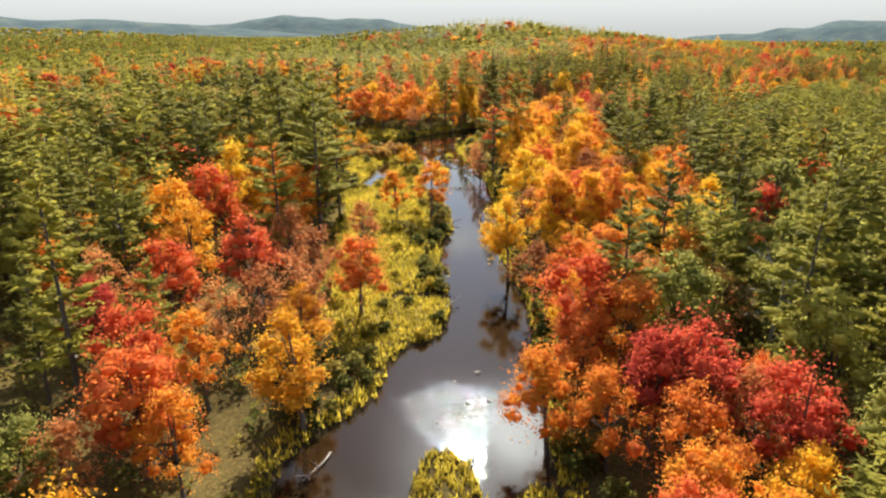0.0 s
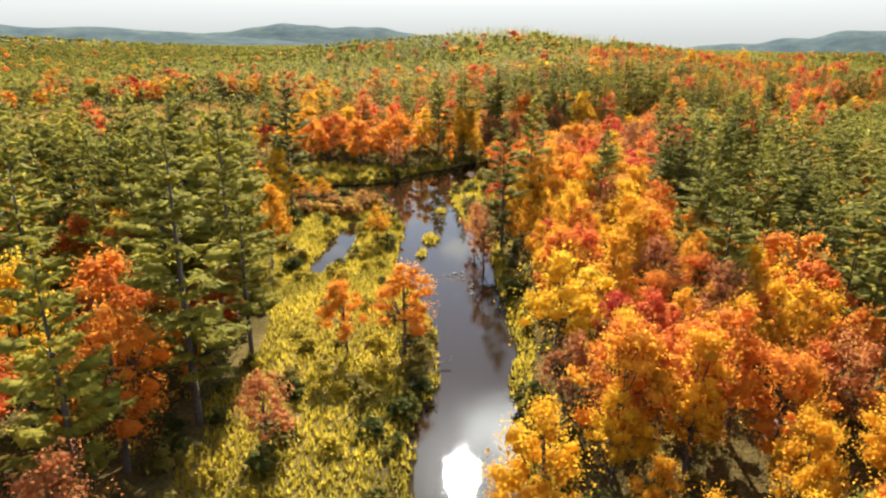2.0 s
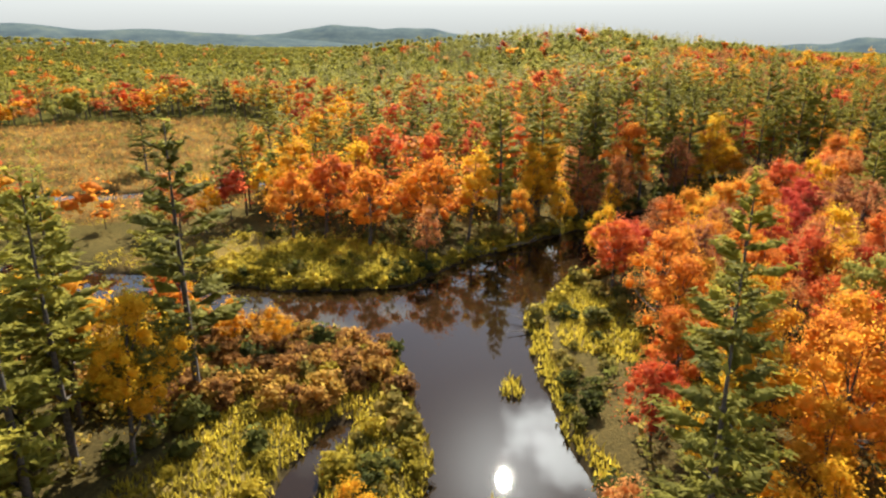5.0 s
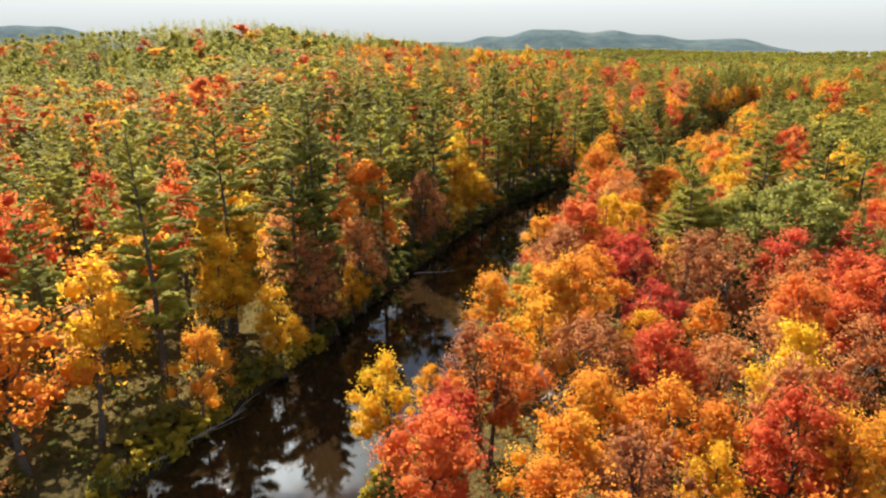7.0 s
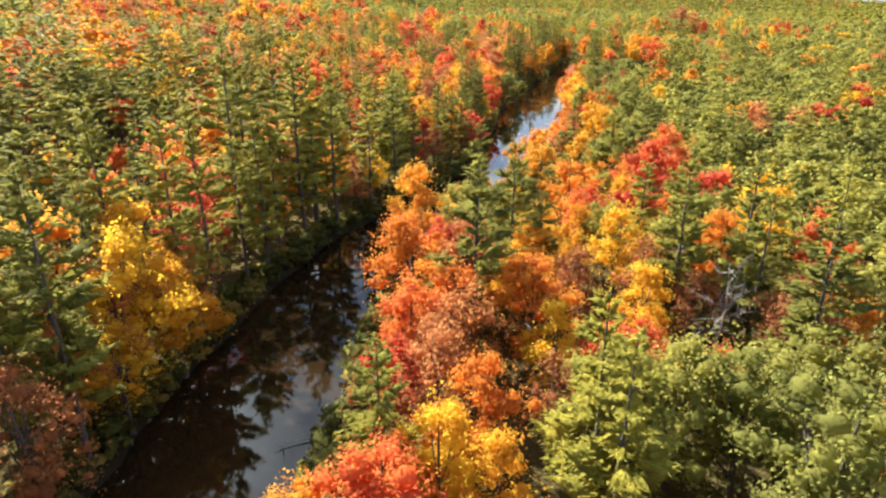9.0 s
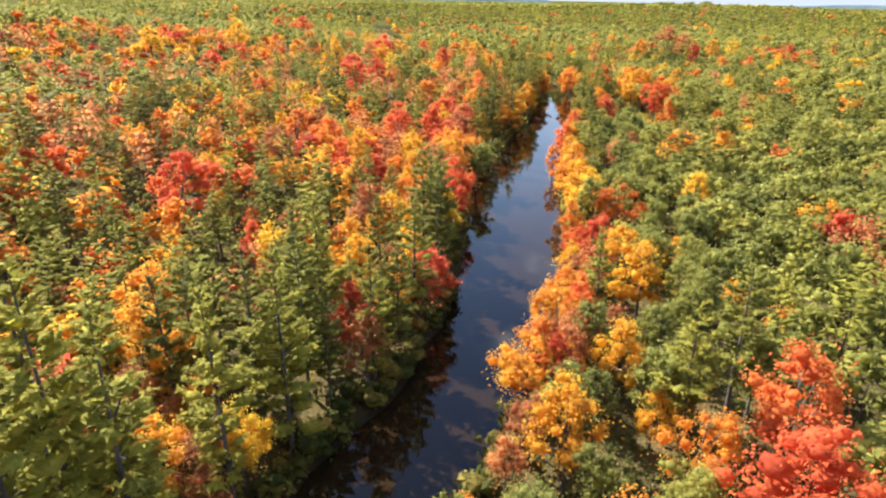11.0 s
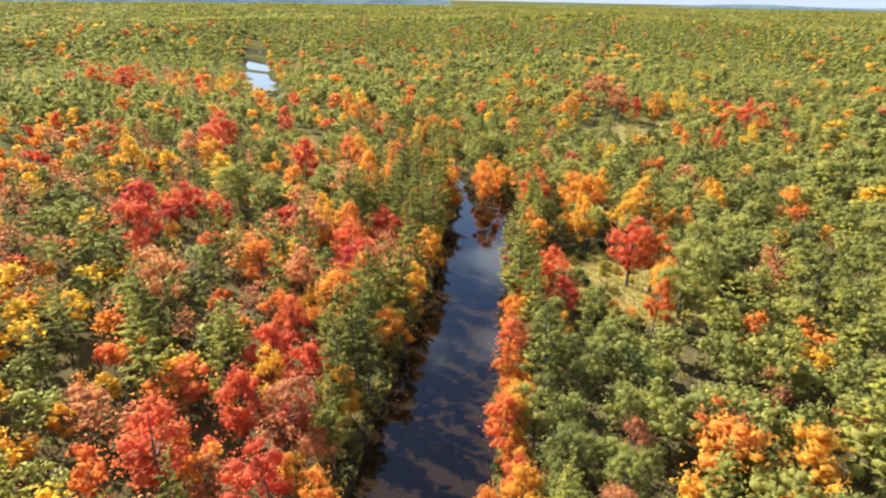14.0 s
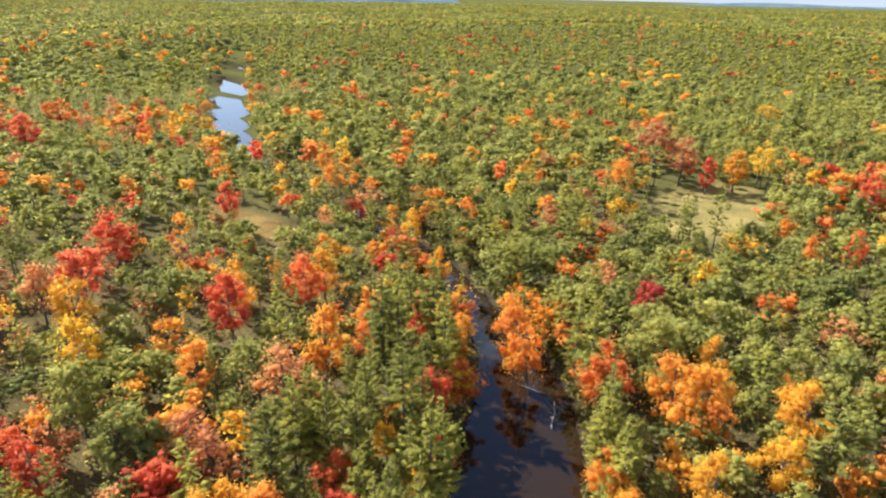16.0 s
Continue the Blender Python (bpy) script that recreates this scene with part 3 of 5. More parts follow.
def far_tree(seed, h, spread, lumps, tall, count, size):
    """A tree of the far hills: a few uneven lumps of crown, one above the other."""
    r = np.random.default_rng(seed)
    f = (np.arange(lumps) + 0.5) / lumps
    sway = spread * 0.22
    at = np.stack([r.normal(size=lumps) * sway, r.normal(size=lumps) * sway, h * (0.3 + 0.65 * f)], 1)
    rad = spread * (1.0 - 0.4 * f) * r.uniform(0.9, 1.1, lumps)
    pick = r.integers(0, lumps, count)
    d = r.normal(size=(count, 3))
    d[:, 2] = np.abs(d[:, 2])
    d /= np.linalg.norm(d, axis=1)[:, None]
    place = at[pick] + d * rad[pick][:, None] * (0.95, 0.95, 0.95 * tall)
    return foliage(leaves(r, place, d, size, 0.15), hearts(r, at, rad * 0.72, tall)), None


def bare_tree(seed, h):
    """A dead, leafless tree: pale trunk and forked grey boughs."""
    r = np.random.default_rng(seed)
    zs = [-0.4] + [h * q for q in (0.2, 0.32, 0.42, 0.52, 0.62, 0.72, 0.82, 0.92, 1.0)]
    stem = [(0.25 * math.sin(z / h * 4), 0.2 * math.sin(z / h * 6 + 1) - 0.17, z) for z in zs]
    limbs = []
    for i in range(20):
        z = h * r.uniform(0.3, 0.95)
        a, ln = r.uniform(0, 6.28), h * r.uniform(0.14, 0.32) * (1.2 - z / h * 0.6)
        d = np.array([math.cos(a), math.sin(a), r.uniform(0.3, 1.0)])
        p = np.array([0.1, 0, z])
        m = p + d * ln * 0.55
        for fork in range(4):
            e = m + (d + r.normal(size=3) * (0.2 + 0.25 * fork)) * ln * 0.5
            limbs.append(([p, p * 0.2 + m * 0.8 if fork else m, e], [0.005 * h, 0.0035 * h, 0.001 * h]))
    return grown(stem, [0.019 * h * (1 - 0.9 * max(z, 0) / h) for z in zs], 6, limbs)


def crown_mesh(name, crown, mat):
    return mesh_from(name, crown[0], crown[1], [mat], smooth=crown[2])


def wood_mesh(name, wood, mat):
    return mesh_from(name, wood[0], wood[1], [mat], smooth=True)


# kind of tree: what it is called, its leaves, its shape
KINDS = {
    "pine": ("white_pine", "pine", "tall white pine with tiered olive-green boughs", "pine tree"),
    "crimson": ("red_maple", "crimson", "red maple in deep crimson autumn leaf", "maple tree"),
    "scarlet": ("red_maple", "scarlet", "red maple in orange-red autumn leaf", "maple tree"),
    "orange": ("maple", "orange", "maple in bright orange autumn leaf", "maple tree"),
    "yellow": ("birch", "yellow", "birch in golden yellow autumn leaf", "birch tree"),
    "bronze": ("beech", "bronze", "half-bare hardwood with thin bronze leaves", "beech tree"),
    "snag": ("dead_tree", "", "dead leafless tree with pale grey boughs", "dead tree"),
    "oak": ("oak", "oak", "broad oak still in olive-green leaf", "oak tree"),
}
VARIANTS = 4
FINE = {}           # the same kinds with smaller, denser leaves
MODEL = {}          # kind -> list of (height, crown mesh, trunk mesh)
for kind, (title, leaf, label, cat) in KINDS.items():
    MODEL[kind], FINE[kind] = [], []
    for v in range(VARIANTS):
        seed = 100 + v * 17 + len(kind) * 7 + ord(kind[0])
        if kind == "snag":
            MODEL[kind].append((11.0, None, wood_mesh("trunk", bare_tree(seed, 11.0), PALE_BARK)))
            continue
        if kind == "pine":
            h = 20.0
            lv, wd = pine(seed, h, 2.5 + 0.25 * v, 14 + v, 24, 0.42, bare=(0.18, 0.26, 0.32, 0.22)[v])
        elif kind == "oak":
            h = 12.0
            lv, wd = broadleaf(seed, h, 4.1, 2100, 0.17, 46, low=0.22, round_top=0.3)
        elif kind == "bronze":
            h = 12.0
            lv, wd = broadleaf(seed, h, 3.7, 1300, 0.17, 22, low=0.25, heart=0.5, loose_share=0.3)
        elif kind == "yellow":
            h = 12.0
            lv, wd = broadleaf(seed, h, 3.0 + 0.2 * v, 1900, 0.17, 27, low=0.12, round_top=0.75)
        else:
            h = 12.0
            lv, wd = broadleaf(seed, h, 3.2 + 0.3 * v, 2000, 0.17, 30, low=0.15, round_top=0.65)
        MODEL[kind].append((h, crown_mesh("crown", lv, LEAF[leaf, True]), wood_mesh("trunk", wd, BARK)))
        if v < 2 and kind == "pine":
            lv, wd = pine(seed + 3, h, 3.0 + 0.4 * v, 15, 40, 0.38, bare=0.22)
            FINE[kind].append((h, crown_mesh("crown", lv, LEAF[leaf, True]), wood_mesh("trunk", wd, BARK)))
        elif v < 2:
            wide = {"oak": 3.9, "bronze": 3.7, "yellow": 3.1}.get(kind, 3.5)
            lv, wd = broadleaf(seed + 3, h, wide, 3000 if kind == "bronze" else 4600, 0.12, 54 if kind == "oak" else 40, low=0.15, round_top=0.3 if kind == "oak" else 0.65, heart=0.4 if kind == "bronze" else 0.58)
            FINE[kind].append((h, crown_mesh("crown", lv, LEAF[leaf, True]), wood_mesh("trunk", wd, BARK)))


def plant(kind, x, y, h, group="", wide=1.0, turn=None):
    """One tree of its own, with trunk and crown, standing on the ground."""
    title, leaf, label, cat = KINDS[kind]
    near = FINE[kind] and (float(to_polyline(np.array([x]), np.array([y]), SPINE)[0]) < (28 if kind == "pine" and x < 5 else 20 if kind == "pine" else 36) and x < 100 or kind != "pine" and y < 75 and 12 < x < 46 or kind == "pine" and wide >= 1.1)
    models = FINE[kind] if near else MODEL[kind]
    h0, crown, trunk = models[rng.integers(len(models))]
    e = new(title)
    e.empty_display_size = 0.5
    for part_name, me in (("trunk", trunk), ("crown", crown)):
        if me is not None:
            new(part_name, me).parent = e
    s = h / h0
    z = float(land(np.array([x]), np.array([y]))[0])
    e.matrix_basis = pose(x, y, z, 0, 0, rng.uniform(0, 360) if turn is None else turn) @ Matrix.Diagonal((s * wide, s * wide, s, 1))
    return tagged(e, label, cat, group or "trees of the river wood")


# ---------------------------------------------------------------- single trees that stand out
PLACED = []     # kind, x, y, height, width factor
# kind: rows of x, y, height, width factor
PLACED += [("scarlet", *row) for row in ((-21.7, 40.2, 11.8, 1.3),)]
PLACED += [("orange", *row) for row in ((15.6, 37.1, 10.6, 1.19), (-17.9, 37.3, 9.4, 1.08), (-43.0, 67.5, 10.6, 0.86),)]
PLACED += [("bronze", *row) for row in ((-23.9, 34.3, 9.4, 1.08),)]
PLACED += [("oak", *row) for row in ((28.0, 36.6, 13, 1.08), (30.7, 44.0, 13, 1.08), (34.7, 54.3, 13, 1.08),)]
PLACED += [("crimson", *row) for row in ((24.7, 37.5, 11.8, 1.19), (-32.1, 55.7, 10.6, 0.97),)]
PLACED += [("pine", *row) for row in ((-34.5, 50.2, 13, 1), (-37.3, 76.9, 16, 1), (-46.2, 72.3, 15, 1),)]
PLACED += [("scarlet", *row) for row in ((11.8, 50.4, 10.6, 1.08), (13.0, 54.5, 14.2, 1.08), (-9.5, 69.7, 10.6, 1.24), (-28.9, 64.0, 11.8, 1.19), (-32.1, 87.4, 15.3, 1.08),)]
PLACED += [("yellow", *row) for row in ((-11.6, 46.9, 11.8, 1.3), (8.8, 82.4, 13, 1.08), (19.8, 88.9, 13, 1.08), (-32.2, 95.8, 16.5, 0.97),)]
PLACED += [("orange", *row) for row in ((8.3, 44.3, 10.6, 1.08), (15.0, 50.7, 13, 1.08), (12.8, 65.1, 11.8, 1.08), (18.3, 67.6, 13, 1.08), (-29.8, 73.5, 13, 1.08), (-34.7, 80.9, 15.3, 1.08), (27.5, 90.8, 11.8, 1.08), (-26.1, 101.1, 15.3, 1.08),)]
PLACED += [("bronze", *row) for row in ((-21.2, 57.9, 9.4, 1.08), (-34.1, 60.6, 11.8, 0.97), (10.7, 71.8, 9.4, 1.08), (-11.8, 92.7, 8.3, 1.08),)]
PLACED += [("oak", *row) for row in ((21.3, 53.7, 14.2, 1.08), (35.1, 65.0, 14.2, 1.08), (30.6, 67.6, 14.2, 1.08), (28.1, 75.1, 13, 0.97), (-38.3, 75.1, 13, 0.86), (43.0, 87.4, 15.3, 1.08),)]
PLACED += [("crimson", *row) for row in ((16.0, 43.5, 11.8, 1.08), (19.4, 44.3, 13, 1.19), (-21.3, 70.4, 13, 1.08), (43.0, 82.4, 13, 0.97),)]
PLACED += [("pine", *row) for row in ((-26.0, 48.6, 11, 1), (-24.9, 51.3, 13, 1),)]
PLACED += [("scarlet", *row) for row in ((21.3, 93.0, 13, 1.08), (21.8, 104.6, 10.6, 0.97), (-22.1, 105.4, 9.4, 0.97), (-94.5, 227.8, 16.5, 0.86),)]
PLACED += [("yellow", *row) for row in ((13.4, 107.8, 14.2, 1.24), (25.4, 127.4, 15.3, 1.08), (-34.6, 257.1, 14.2, 0.97),)]
PLACED += [("orange", *row) for row in ((-22.1, 90.5, 14.2, 1.08), (25.7, 94.8, 13, 1.08), (-2.0, 110.7, 10.6, 1.3), (-7.9, 110.3, 9.4, 0.97), (41.0, 116.3, 13, 1.08), (36.4, 123.5, 10.6, 0.97), (-30.6, 128.1, 11.8, 0.76),)]
PLACED += [("bronze", *row) for row in ((13.1, 97.3, 9.4, 0.97), (-29.9, 109.0, 10.6, 1.08), (26.4, 117.6, 11.8, 1.08),)]
PLACED += [("oak", *row) for row in ((35.3, 134.4, 10.6, 0.97),)]
PLACED += [("crimson", *row) for row in ((18.5, 104.6, 10.6, 0.97),)]
PLACED += [("pine", *row) for row in ((-18.0, 110.1, 19, 1), (32.2, 113.8, 18, 1), (-36.4, 118.0, 18, 1), (33.7, 124.0, 18, 1), (-32.7, 122.9, 18, 1), (-39.7, 129.7, 19, 1), (27.1, 149.5, 18, 0.8),)]
PLACED += [("scarlet", *row) for row in ((28.5, 150.6, 11.8, 0.97),)]
PLACED += [("yellow", *row) for row in ((18.0, 131.3, 9.4, 0.97), (-22.7, 137.2, 14.2, 0.86), (-8.7, 150.6, 7.1, 1.08), (32.7, 147.5, 14.2, 1.08), (27.1, 157.1, 14.2, 0.97),)]
PLACED += [("orange", *row) for row in ((28.6, 124.1, 13, 1.19), (29.6, 133.5, 13, 1.19), (23.6, 159.2, 14.2, 1.08),)]
PLACED += [("bronze", *row) for row in ((8.2, 140.1, 10.6, 0.86), (7.2, 150.9, 9.4, 0.86), (-38.3, 155.7, 13, 0.86),)]
PLACED += [("crimson", *row) for row in ((17.2, 137.9, 8.3, 1.08),)]
PLACED += [("pine", *row) for row in ((-26.5, 119.1, 16, 1), (-27.1, 124.5, 19, 1.1), (11.5, 148.9, 21, 0.9), (29.6, 157.3, 18, 0.8), (18.0, 165.5, 22, 0.9),)]
PLACED += [("snag", *row) for row in ((-21.0, 129.6, 5, 1),)]
PLACED += [("scarlet", *row) for row in ((-135.0, 393.4, 14.5, 0.86),)]
PLACED += [("yellow", *row) for row in ((-22.6, 178.3, 5.9, 1.08), (-27.2, 179.1, 6.6, 1.08), (-32.8, 182.9, 6.6, 0.97), (-48.4, 220.8, 10.6, 0.97), (-55.1, 255.0, 11.9, 1.08),)]
PLACED += [("orange", *row) for row in ((-32.9, 179.6, 7.9, 1.08), (-35.9, 181.7, 9.3, 1.08), (22.4, 197.2, 10.6, 1.08), (-11.7, 221.8, 13.2, 1.08), (-60.1, 277.3, 11.9, 0.86), (-38.4, 288.7, 18.5, 0.97), (-225.3, 444.7, 14.5, 1.08),)]
PLACED += [("bronze", *row) for row in ((-9.9, 206.5, 9.3, 0.97), (-49.6, 214.1, 10.6, 0.97),)]
PLACED += [("pine", *row) for row in ((-42.1, 192.5, 15, 1.1), (-84.7, 270.3, 16, 1.3), (-73.8, 329.5, 18, 1.2),)]
PLACED += [("scarlet", *row) for row in ((15.3, 199.3, 10.6, 1.19), (-20.5, 238.2, 17.2, 1.08), (-11.7, 245.1, 15.9, 0.76), (14.5, 321.3, 17, 0.86), (-28.4, 362.4, 15, 0.86), (93.9, 457.6, 13, 0.86), (27.5, 479.0, 14, 0.86),)]
PLACED += [("yellow", *row) for row in ((15.6, 208.4, 10.6, 0.86), (-4.3, 220.8, 15.9, 0.97), (11.2, 226.9, 10.6, 0.97), (6.2, 231.4, 14.5, 0.97), (-24.5, 231.6, 15.9, 0.97), (-35.7, 233.2, 15.9, 1.08), (-43.2, 274.4, 17.2, 0.86), (-44.0, 298.8, 17.2, 0.97), (138.5, 593.2, 13, 0.86),)]
PLACED += [("orange", *row) for row in ((19.7, 193.3, 9.4, 1.19), (30.0, 195.4, 10.6, 1.08), (27.9, 199.2, 10.6, 1.08), (-19.6, 215.6, 14.5, 1.19), (-9.1, 218.2, 15.9, 1.08), (3.4, 220.1, 10.6, 0.86), (-32.1, 216.4, 13.2, 1.08), (-27.9, 221.2, 14.5, 1.08),)]
PLACED += [("pine", *row) for row in ((-7.4, 285.6, 18, 0.7), (-0.8, 296.0, 18, 0.7), (-33.4, 296.5, 19, 1), (-22.9, 299.6, 18, 0.8), (-12.9, 304.5, 18, 0.7), (18.7, 309.6, 19, 0.7), (-65.0, 303.1, 20, 1.1), (9.6, 329.7, 19, 0.7),)]
PLACED += [("scarlet", *row) for row in ((35.9, 203.5, 10.6, 1.19), (51.5, 203.6, 11.8, 1.08), (58.9, 204.0, 13, 1.19), (78.4, 214.5, 14.2, 1.08),)]
PLACED += [("yellow", *row) for row in ((38.3, 208.4, 9.4, 1.08), (21.0, 236.5, 8.3, 0.86), (53.7, 233.7, 13, 0.86),)]
PLACED += [("orange", *row) for row in ((21.0, 213.4, 5.9, 1.08), (30.5, 211.8, 10.6, 1.19), (44.0, 207.3, 9.4, 1.08), (31.2, 219.9, 10.6, 1.08), (39.7, 218.7, 11.8, 1.08), (89.2, 214.3, 13, 1.08),)]
PLACED += [("bronze", *row) for row in ((39.8, 200.5, 9.4, 1.08), (43.6, 200.4, 10.6, 1.3), (49.9, 196.9, 10.6, 1.08), (51.6, 211.6, 13, 1.19), (49.8, 215.7, 13, 1.19), (18.5, 234.0, 8.3, 0.97), (23.1, 238.9, 13, 0.97), (36.0, 252.5, 14.2, 0.97),)]
PLACED += [("crimson", *row) for row in ((41.2, 210.9, 10.6, 1.08), (57.0, 199.6, 13, 1.19), (48.4, 221.3, 13, 0.97), (59.7, 211.9, 13, 1.08),)]
PLACED += [("pine", *row) for row in ((62.8, 229.6, 17, 1), (24.9, 268.2, 18, 0.8), (19.6, 272.5, 19, 0.8), (13.2, 274.0, 19, 0.8), (31.6, 271.7, 20, 0.8),)]
PLACED += [("scarlet", *row) for row in ((49.1, 225.9, 10.6, 0.97), (49.2, 232.9, 13, 1.19), (63.9, 249.3, 11.8, 1.08), (105.8, 233.2, 11.8, 0.86), (61.7, 287.6, 14.2, 1.08), (95.9, 467.8, 13, 1.3),)]
PLACED += [("yellow", *row) for row in ((53.6, 223.2, 9.4, 1.08), (106.5, 239.4, 14.2, 0.97),)]
PLACED += [("orange", *row) for row in ((46.2, 236.8, 10.6, 0.97), (80.3, 251.2, 11.8, 1.08), (81.7, 269.5, 14.2, 0.97), (92.0, 376.6, 16.5, 0.86),)]
PLACED += [("bronze", *row) for row in ((57.4, 220.5, 10.6, 1.08), (63.9, 244.1, 11.8, 1.08),)]
PLACED += [("oak", *row) for row in ((65.7, 219.4, 16.5, 1.19),)]
PLACED += [("crimson", *row) for row in ((73.6, 214.0, 13, 1.08), (75.7, 233.1, 9.4, 0.76), (32.2, 279.0, 15.3, 0.76),)]
PLACED += [("pine", *row) for row in ((60.2, 226.2, 17, 1), (87.5, 239.1, 18, 1), (95.4, 229.1, 18, 1), (93.0, 235.6, 19, 1), (82.4, 255.4, 18, 0.9),)]
PLACED += [("snag", *row) for row in ((68.8, 215.5, 11, 1),)]
PLACED += [("scarlet", *row) for row in ((58.4, 244.0, 10.6, 1.08), (99.6, 229.6, 10.6, 0.97), (57.7, 280.6, 13, 1.19), (114.0, 259.1, 14.2, 1.19),)]
PLACED += [("yellow", *row) for row in ((43.9, 260.4, 10.6, 1.19), (78.1, 236.6, 11.8, 1.19), (50.2, 265.8, 13, 1.19), (88.4, 246.3, 13, 1.08),)]
PLACED += [("orange", *row) for row in ((60.8, 236.5, 11.8, 0.97), (73.0, 243.4, 13, 1.19), (90.5, 225.2, 9.4, 0.97), (71.1, 257.3, 14.2, 1.08), (100.5, 263.0, 13, 1.08),)]
PLACED += [("bronze", *row) for row in ((60.0, 241.4, 11.8, 1.08), (86.5, 228.3, 11.8, 1.08),)]
PLACED += [("oak", *row) for row in ((64.7, 230.6, 13, 1.08), (69.6, 228.0, 13, 1.19), (71.8, 224.5, 13, 1.19), (75.4, 221.4, 13, 1.19), (82.0, 220.7, 13, 1.08),)]
PLACED += [("pine", *row) for row in ((71.0, 249.0, 19.5, 1.1), (40.7, 264.5, 18, 0.9), (89.5, 232.4, 16, 1.1), (45.2, 269.7, 18, 0.8), (81.8, 251.0, 14, 0.9), (91.3, 241.8, 16, 1.1), (52.6, 278.9, 19, 0.8), (89.9, 268.4, 17, 0.9), (71.1, 287.1, 19, 0.8),)]
PLACED += [("snag", *row) for row in ((84.8, 233.2, 11, 1),)]
PLACED += [("scarlet", *row) for row in ((143.0, 295.9, 7.1, 0.86), (111.4, 327.0, 10.6, 0.86), (148.7, 296.6, 8.3, 0.97), (148.6, 302.7, 7.1, 0.86), (147.5, 325.5, 11.8, 0.86),)]
PLACED += [("yellow", *row) for row in ((140.8, 287.0, 11.8, 1.19), (125.3, 311.3, 11.8, 0.76), (111.8, 321.9, 11.8, 0.97), (144.6, 292.1, 11.8, 1.3), (144.4, 299.7, 7.1, 0.97), (162.2, 311.3, 11.8, 1.08), (145.7, 333.9, 14.2, 0.76), (154.9, 468.9, 15.3, 1.4), (198.9, 495.7, 15.3, 1.08),)]
PLACED += [("orange", *row) for row in ((118.3, 318.0, 11.8, 0.97), (138.1, 325.5, 13, 0.86), (156.2, 307.8, 9.4, 0.86), (162.4, 303.5, 10.6, 1.08), (136.3, 339.3, 11.8, 0.76), (277.8, 395.8, 14.2, 0.86),)]
PLACED += [("oak", *row) for row in ((161.1, 307.2, 10.6, 0.86),)]
PLACED += [("crimson", *row) for row in ((124.4, 306.0, 10.6, 1.08), (153.0, 299.7, 8.3, 0.97), (110.6, 349.2, 14.2, 1.19),)]
PLACED += [("scarlet", *row) for row in ((144.4, 343.3, 10.6, 1.08), (146.4, 353.4, 11.8, 0.97), (149.6, 365.1, 13, 1.08), (168.2, 365.1, 14.2, 1.19),)]
PLACED += [("yellow", *row) for row in ((166.3, 313.2, 11.8, 1.3), (178.0, 298.3, 10.6, 0.97), (145.2, 349.6, 10.6, 0.97), (157.5, 347.1, 13, 0.86), (151.1, 356.5, 11.8, 0.97),)]
PLACED += [("orange", *row) for row in ((148.5, 342.4, 10.6, 1.08), (172.5, 320.0, 10.6, 0.97), (133.7, 353.9, 9.4, 1.08), (164.7, 344.0, 13, 1.08), (184.4, 328.8, 10.6, 1.08), (145.6, 361.6, 11.8, 1.08), (186.7, 335.0, 9.4, 0.86), (176.8, 348.5, 10.6, 0.86), (148.0, 376.4, 13, 1.19), (285.6, 403.1, 11.8, 0.97),)]
PLACED += [("bronze", *row) for row in ((154.6, 336.6, 11.8, 1.08), (155.4, 351.1, 11.8, 0.97), (136.7, 363.9, 11.8, 1.19), (155.2, 375.0, 13, 1.19),)]
PLACED += [("oak", *row) for row in ((168.4, 340.8, 11.8, 0.97),)]
PLACED += [("crimson", *row) for row in ((150.1, 330.6, 9.4, 1.08), (143.4, 363.8, 10.6, 1.08), (173.9, 353.0, 11.8, 1.08),)]
PLACED += [("pine", *row) for row in ((178.2, 319.1, 14, 0.8), (184.8, 317.3, 14, 0.9), (187.2, 326.6, 14, 0.9), (143.5, 378.5, 15, 0.9),)]
PLACED += [("scarlet", *row) for row in ((230.4, 350.6, 10.6, 1.19), (220.2, 383.1, 13, 1.08), (240.4, 354.8, 9.4, 1.08), (221.4, 388.6, 14.2, 1.08), (243.8, 359.2, 9.4, 1.08), (252.9, 348.3, 14.2, 1.19), (210.0, 428.6, 13, 1.08), (217.4, 423.1, 11, 0.9), (253.0, 438.1, 14.2, 0.97), (267.8, 436.8, 14.2, 0.97), (252.4, 473.8, 15.3, 1.08), (408.6, 368.4, 13, 0.86),)]
PLACED += [("yellow", *row) for row in ((219.7, 371.2, 13, 0.76), (224.9, 402.6, 13, 0.97), (264.2, 362.6, 13, 0.86), (216.2, 455.9, 14.2, 1.08), (235.5, 452.3, 13, 1.08), (361.6, 354.8, 13, 0.97), (396.9, 399.2, 14.2, 1.08), (410.7, 396.0, 14.2, 1.08),)]
PLACED += [("orange", *row) for row in ((206.1, 376.8, 14.2, 1.19), (212.9, 378.2, 13, 1.08), (238.4, 337.6, 10.6, 0.86), (246.8, 340.0, 10.6, 0.86), (206.5, 396.8, 13, 1.3), (231.9, 378.8, 13, 0.86), (252.6, 343.8, 13, 0.97), (226.3, 396.5, 14.2, 1.19), (277.5, 373.7, 14.2, 1.08), (281.4, 368.8, 13, 1.08), (276.4, 381.3, 15.3, 0.86), (254.9, 417.9, 15.3, 0.97), (290.0, 404.7, 11.8, 0.97), (342.8, 367.8, 11.8, 0.86), (365.6, 419.2, 14.2, 0.86),)]
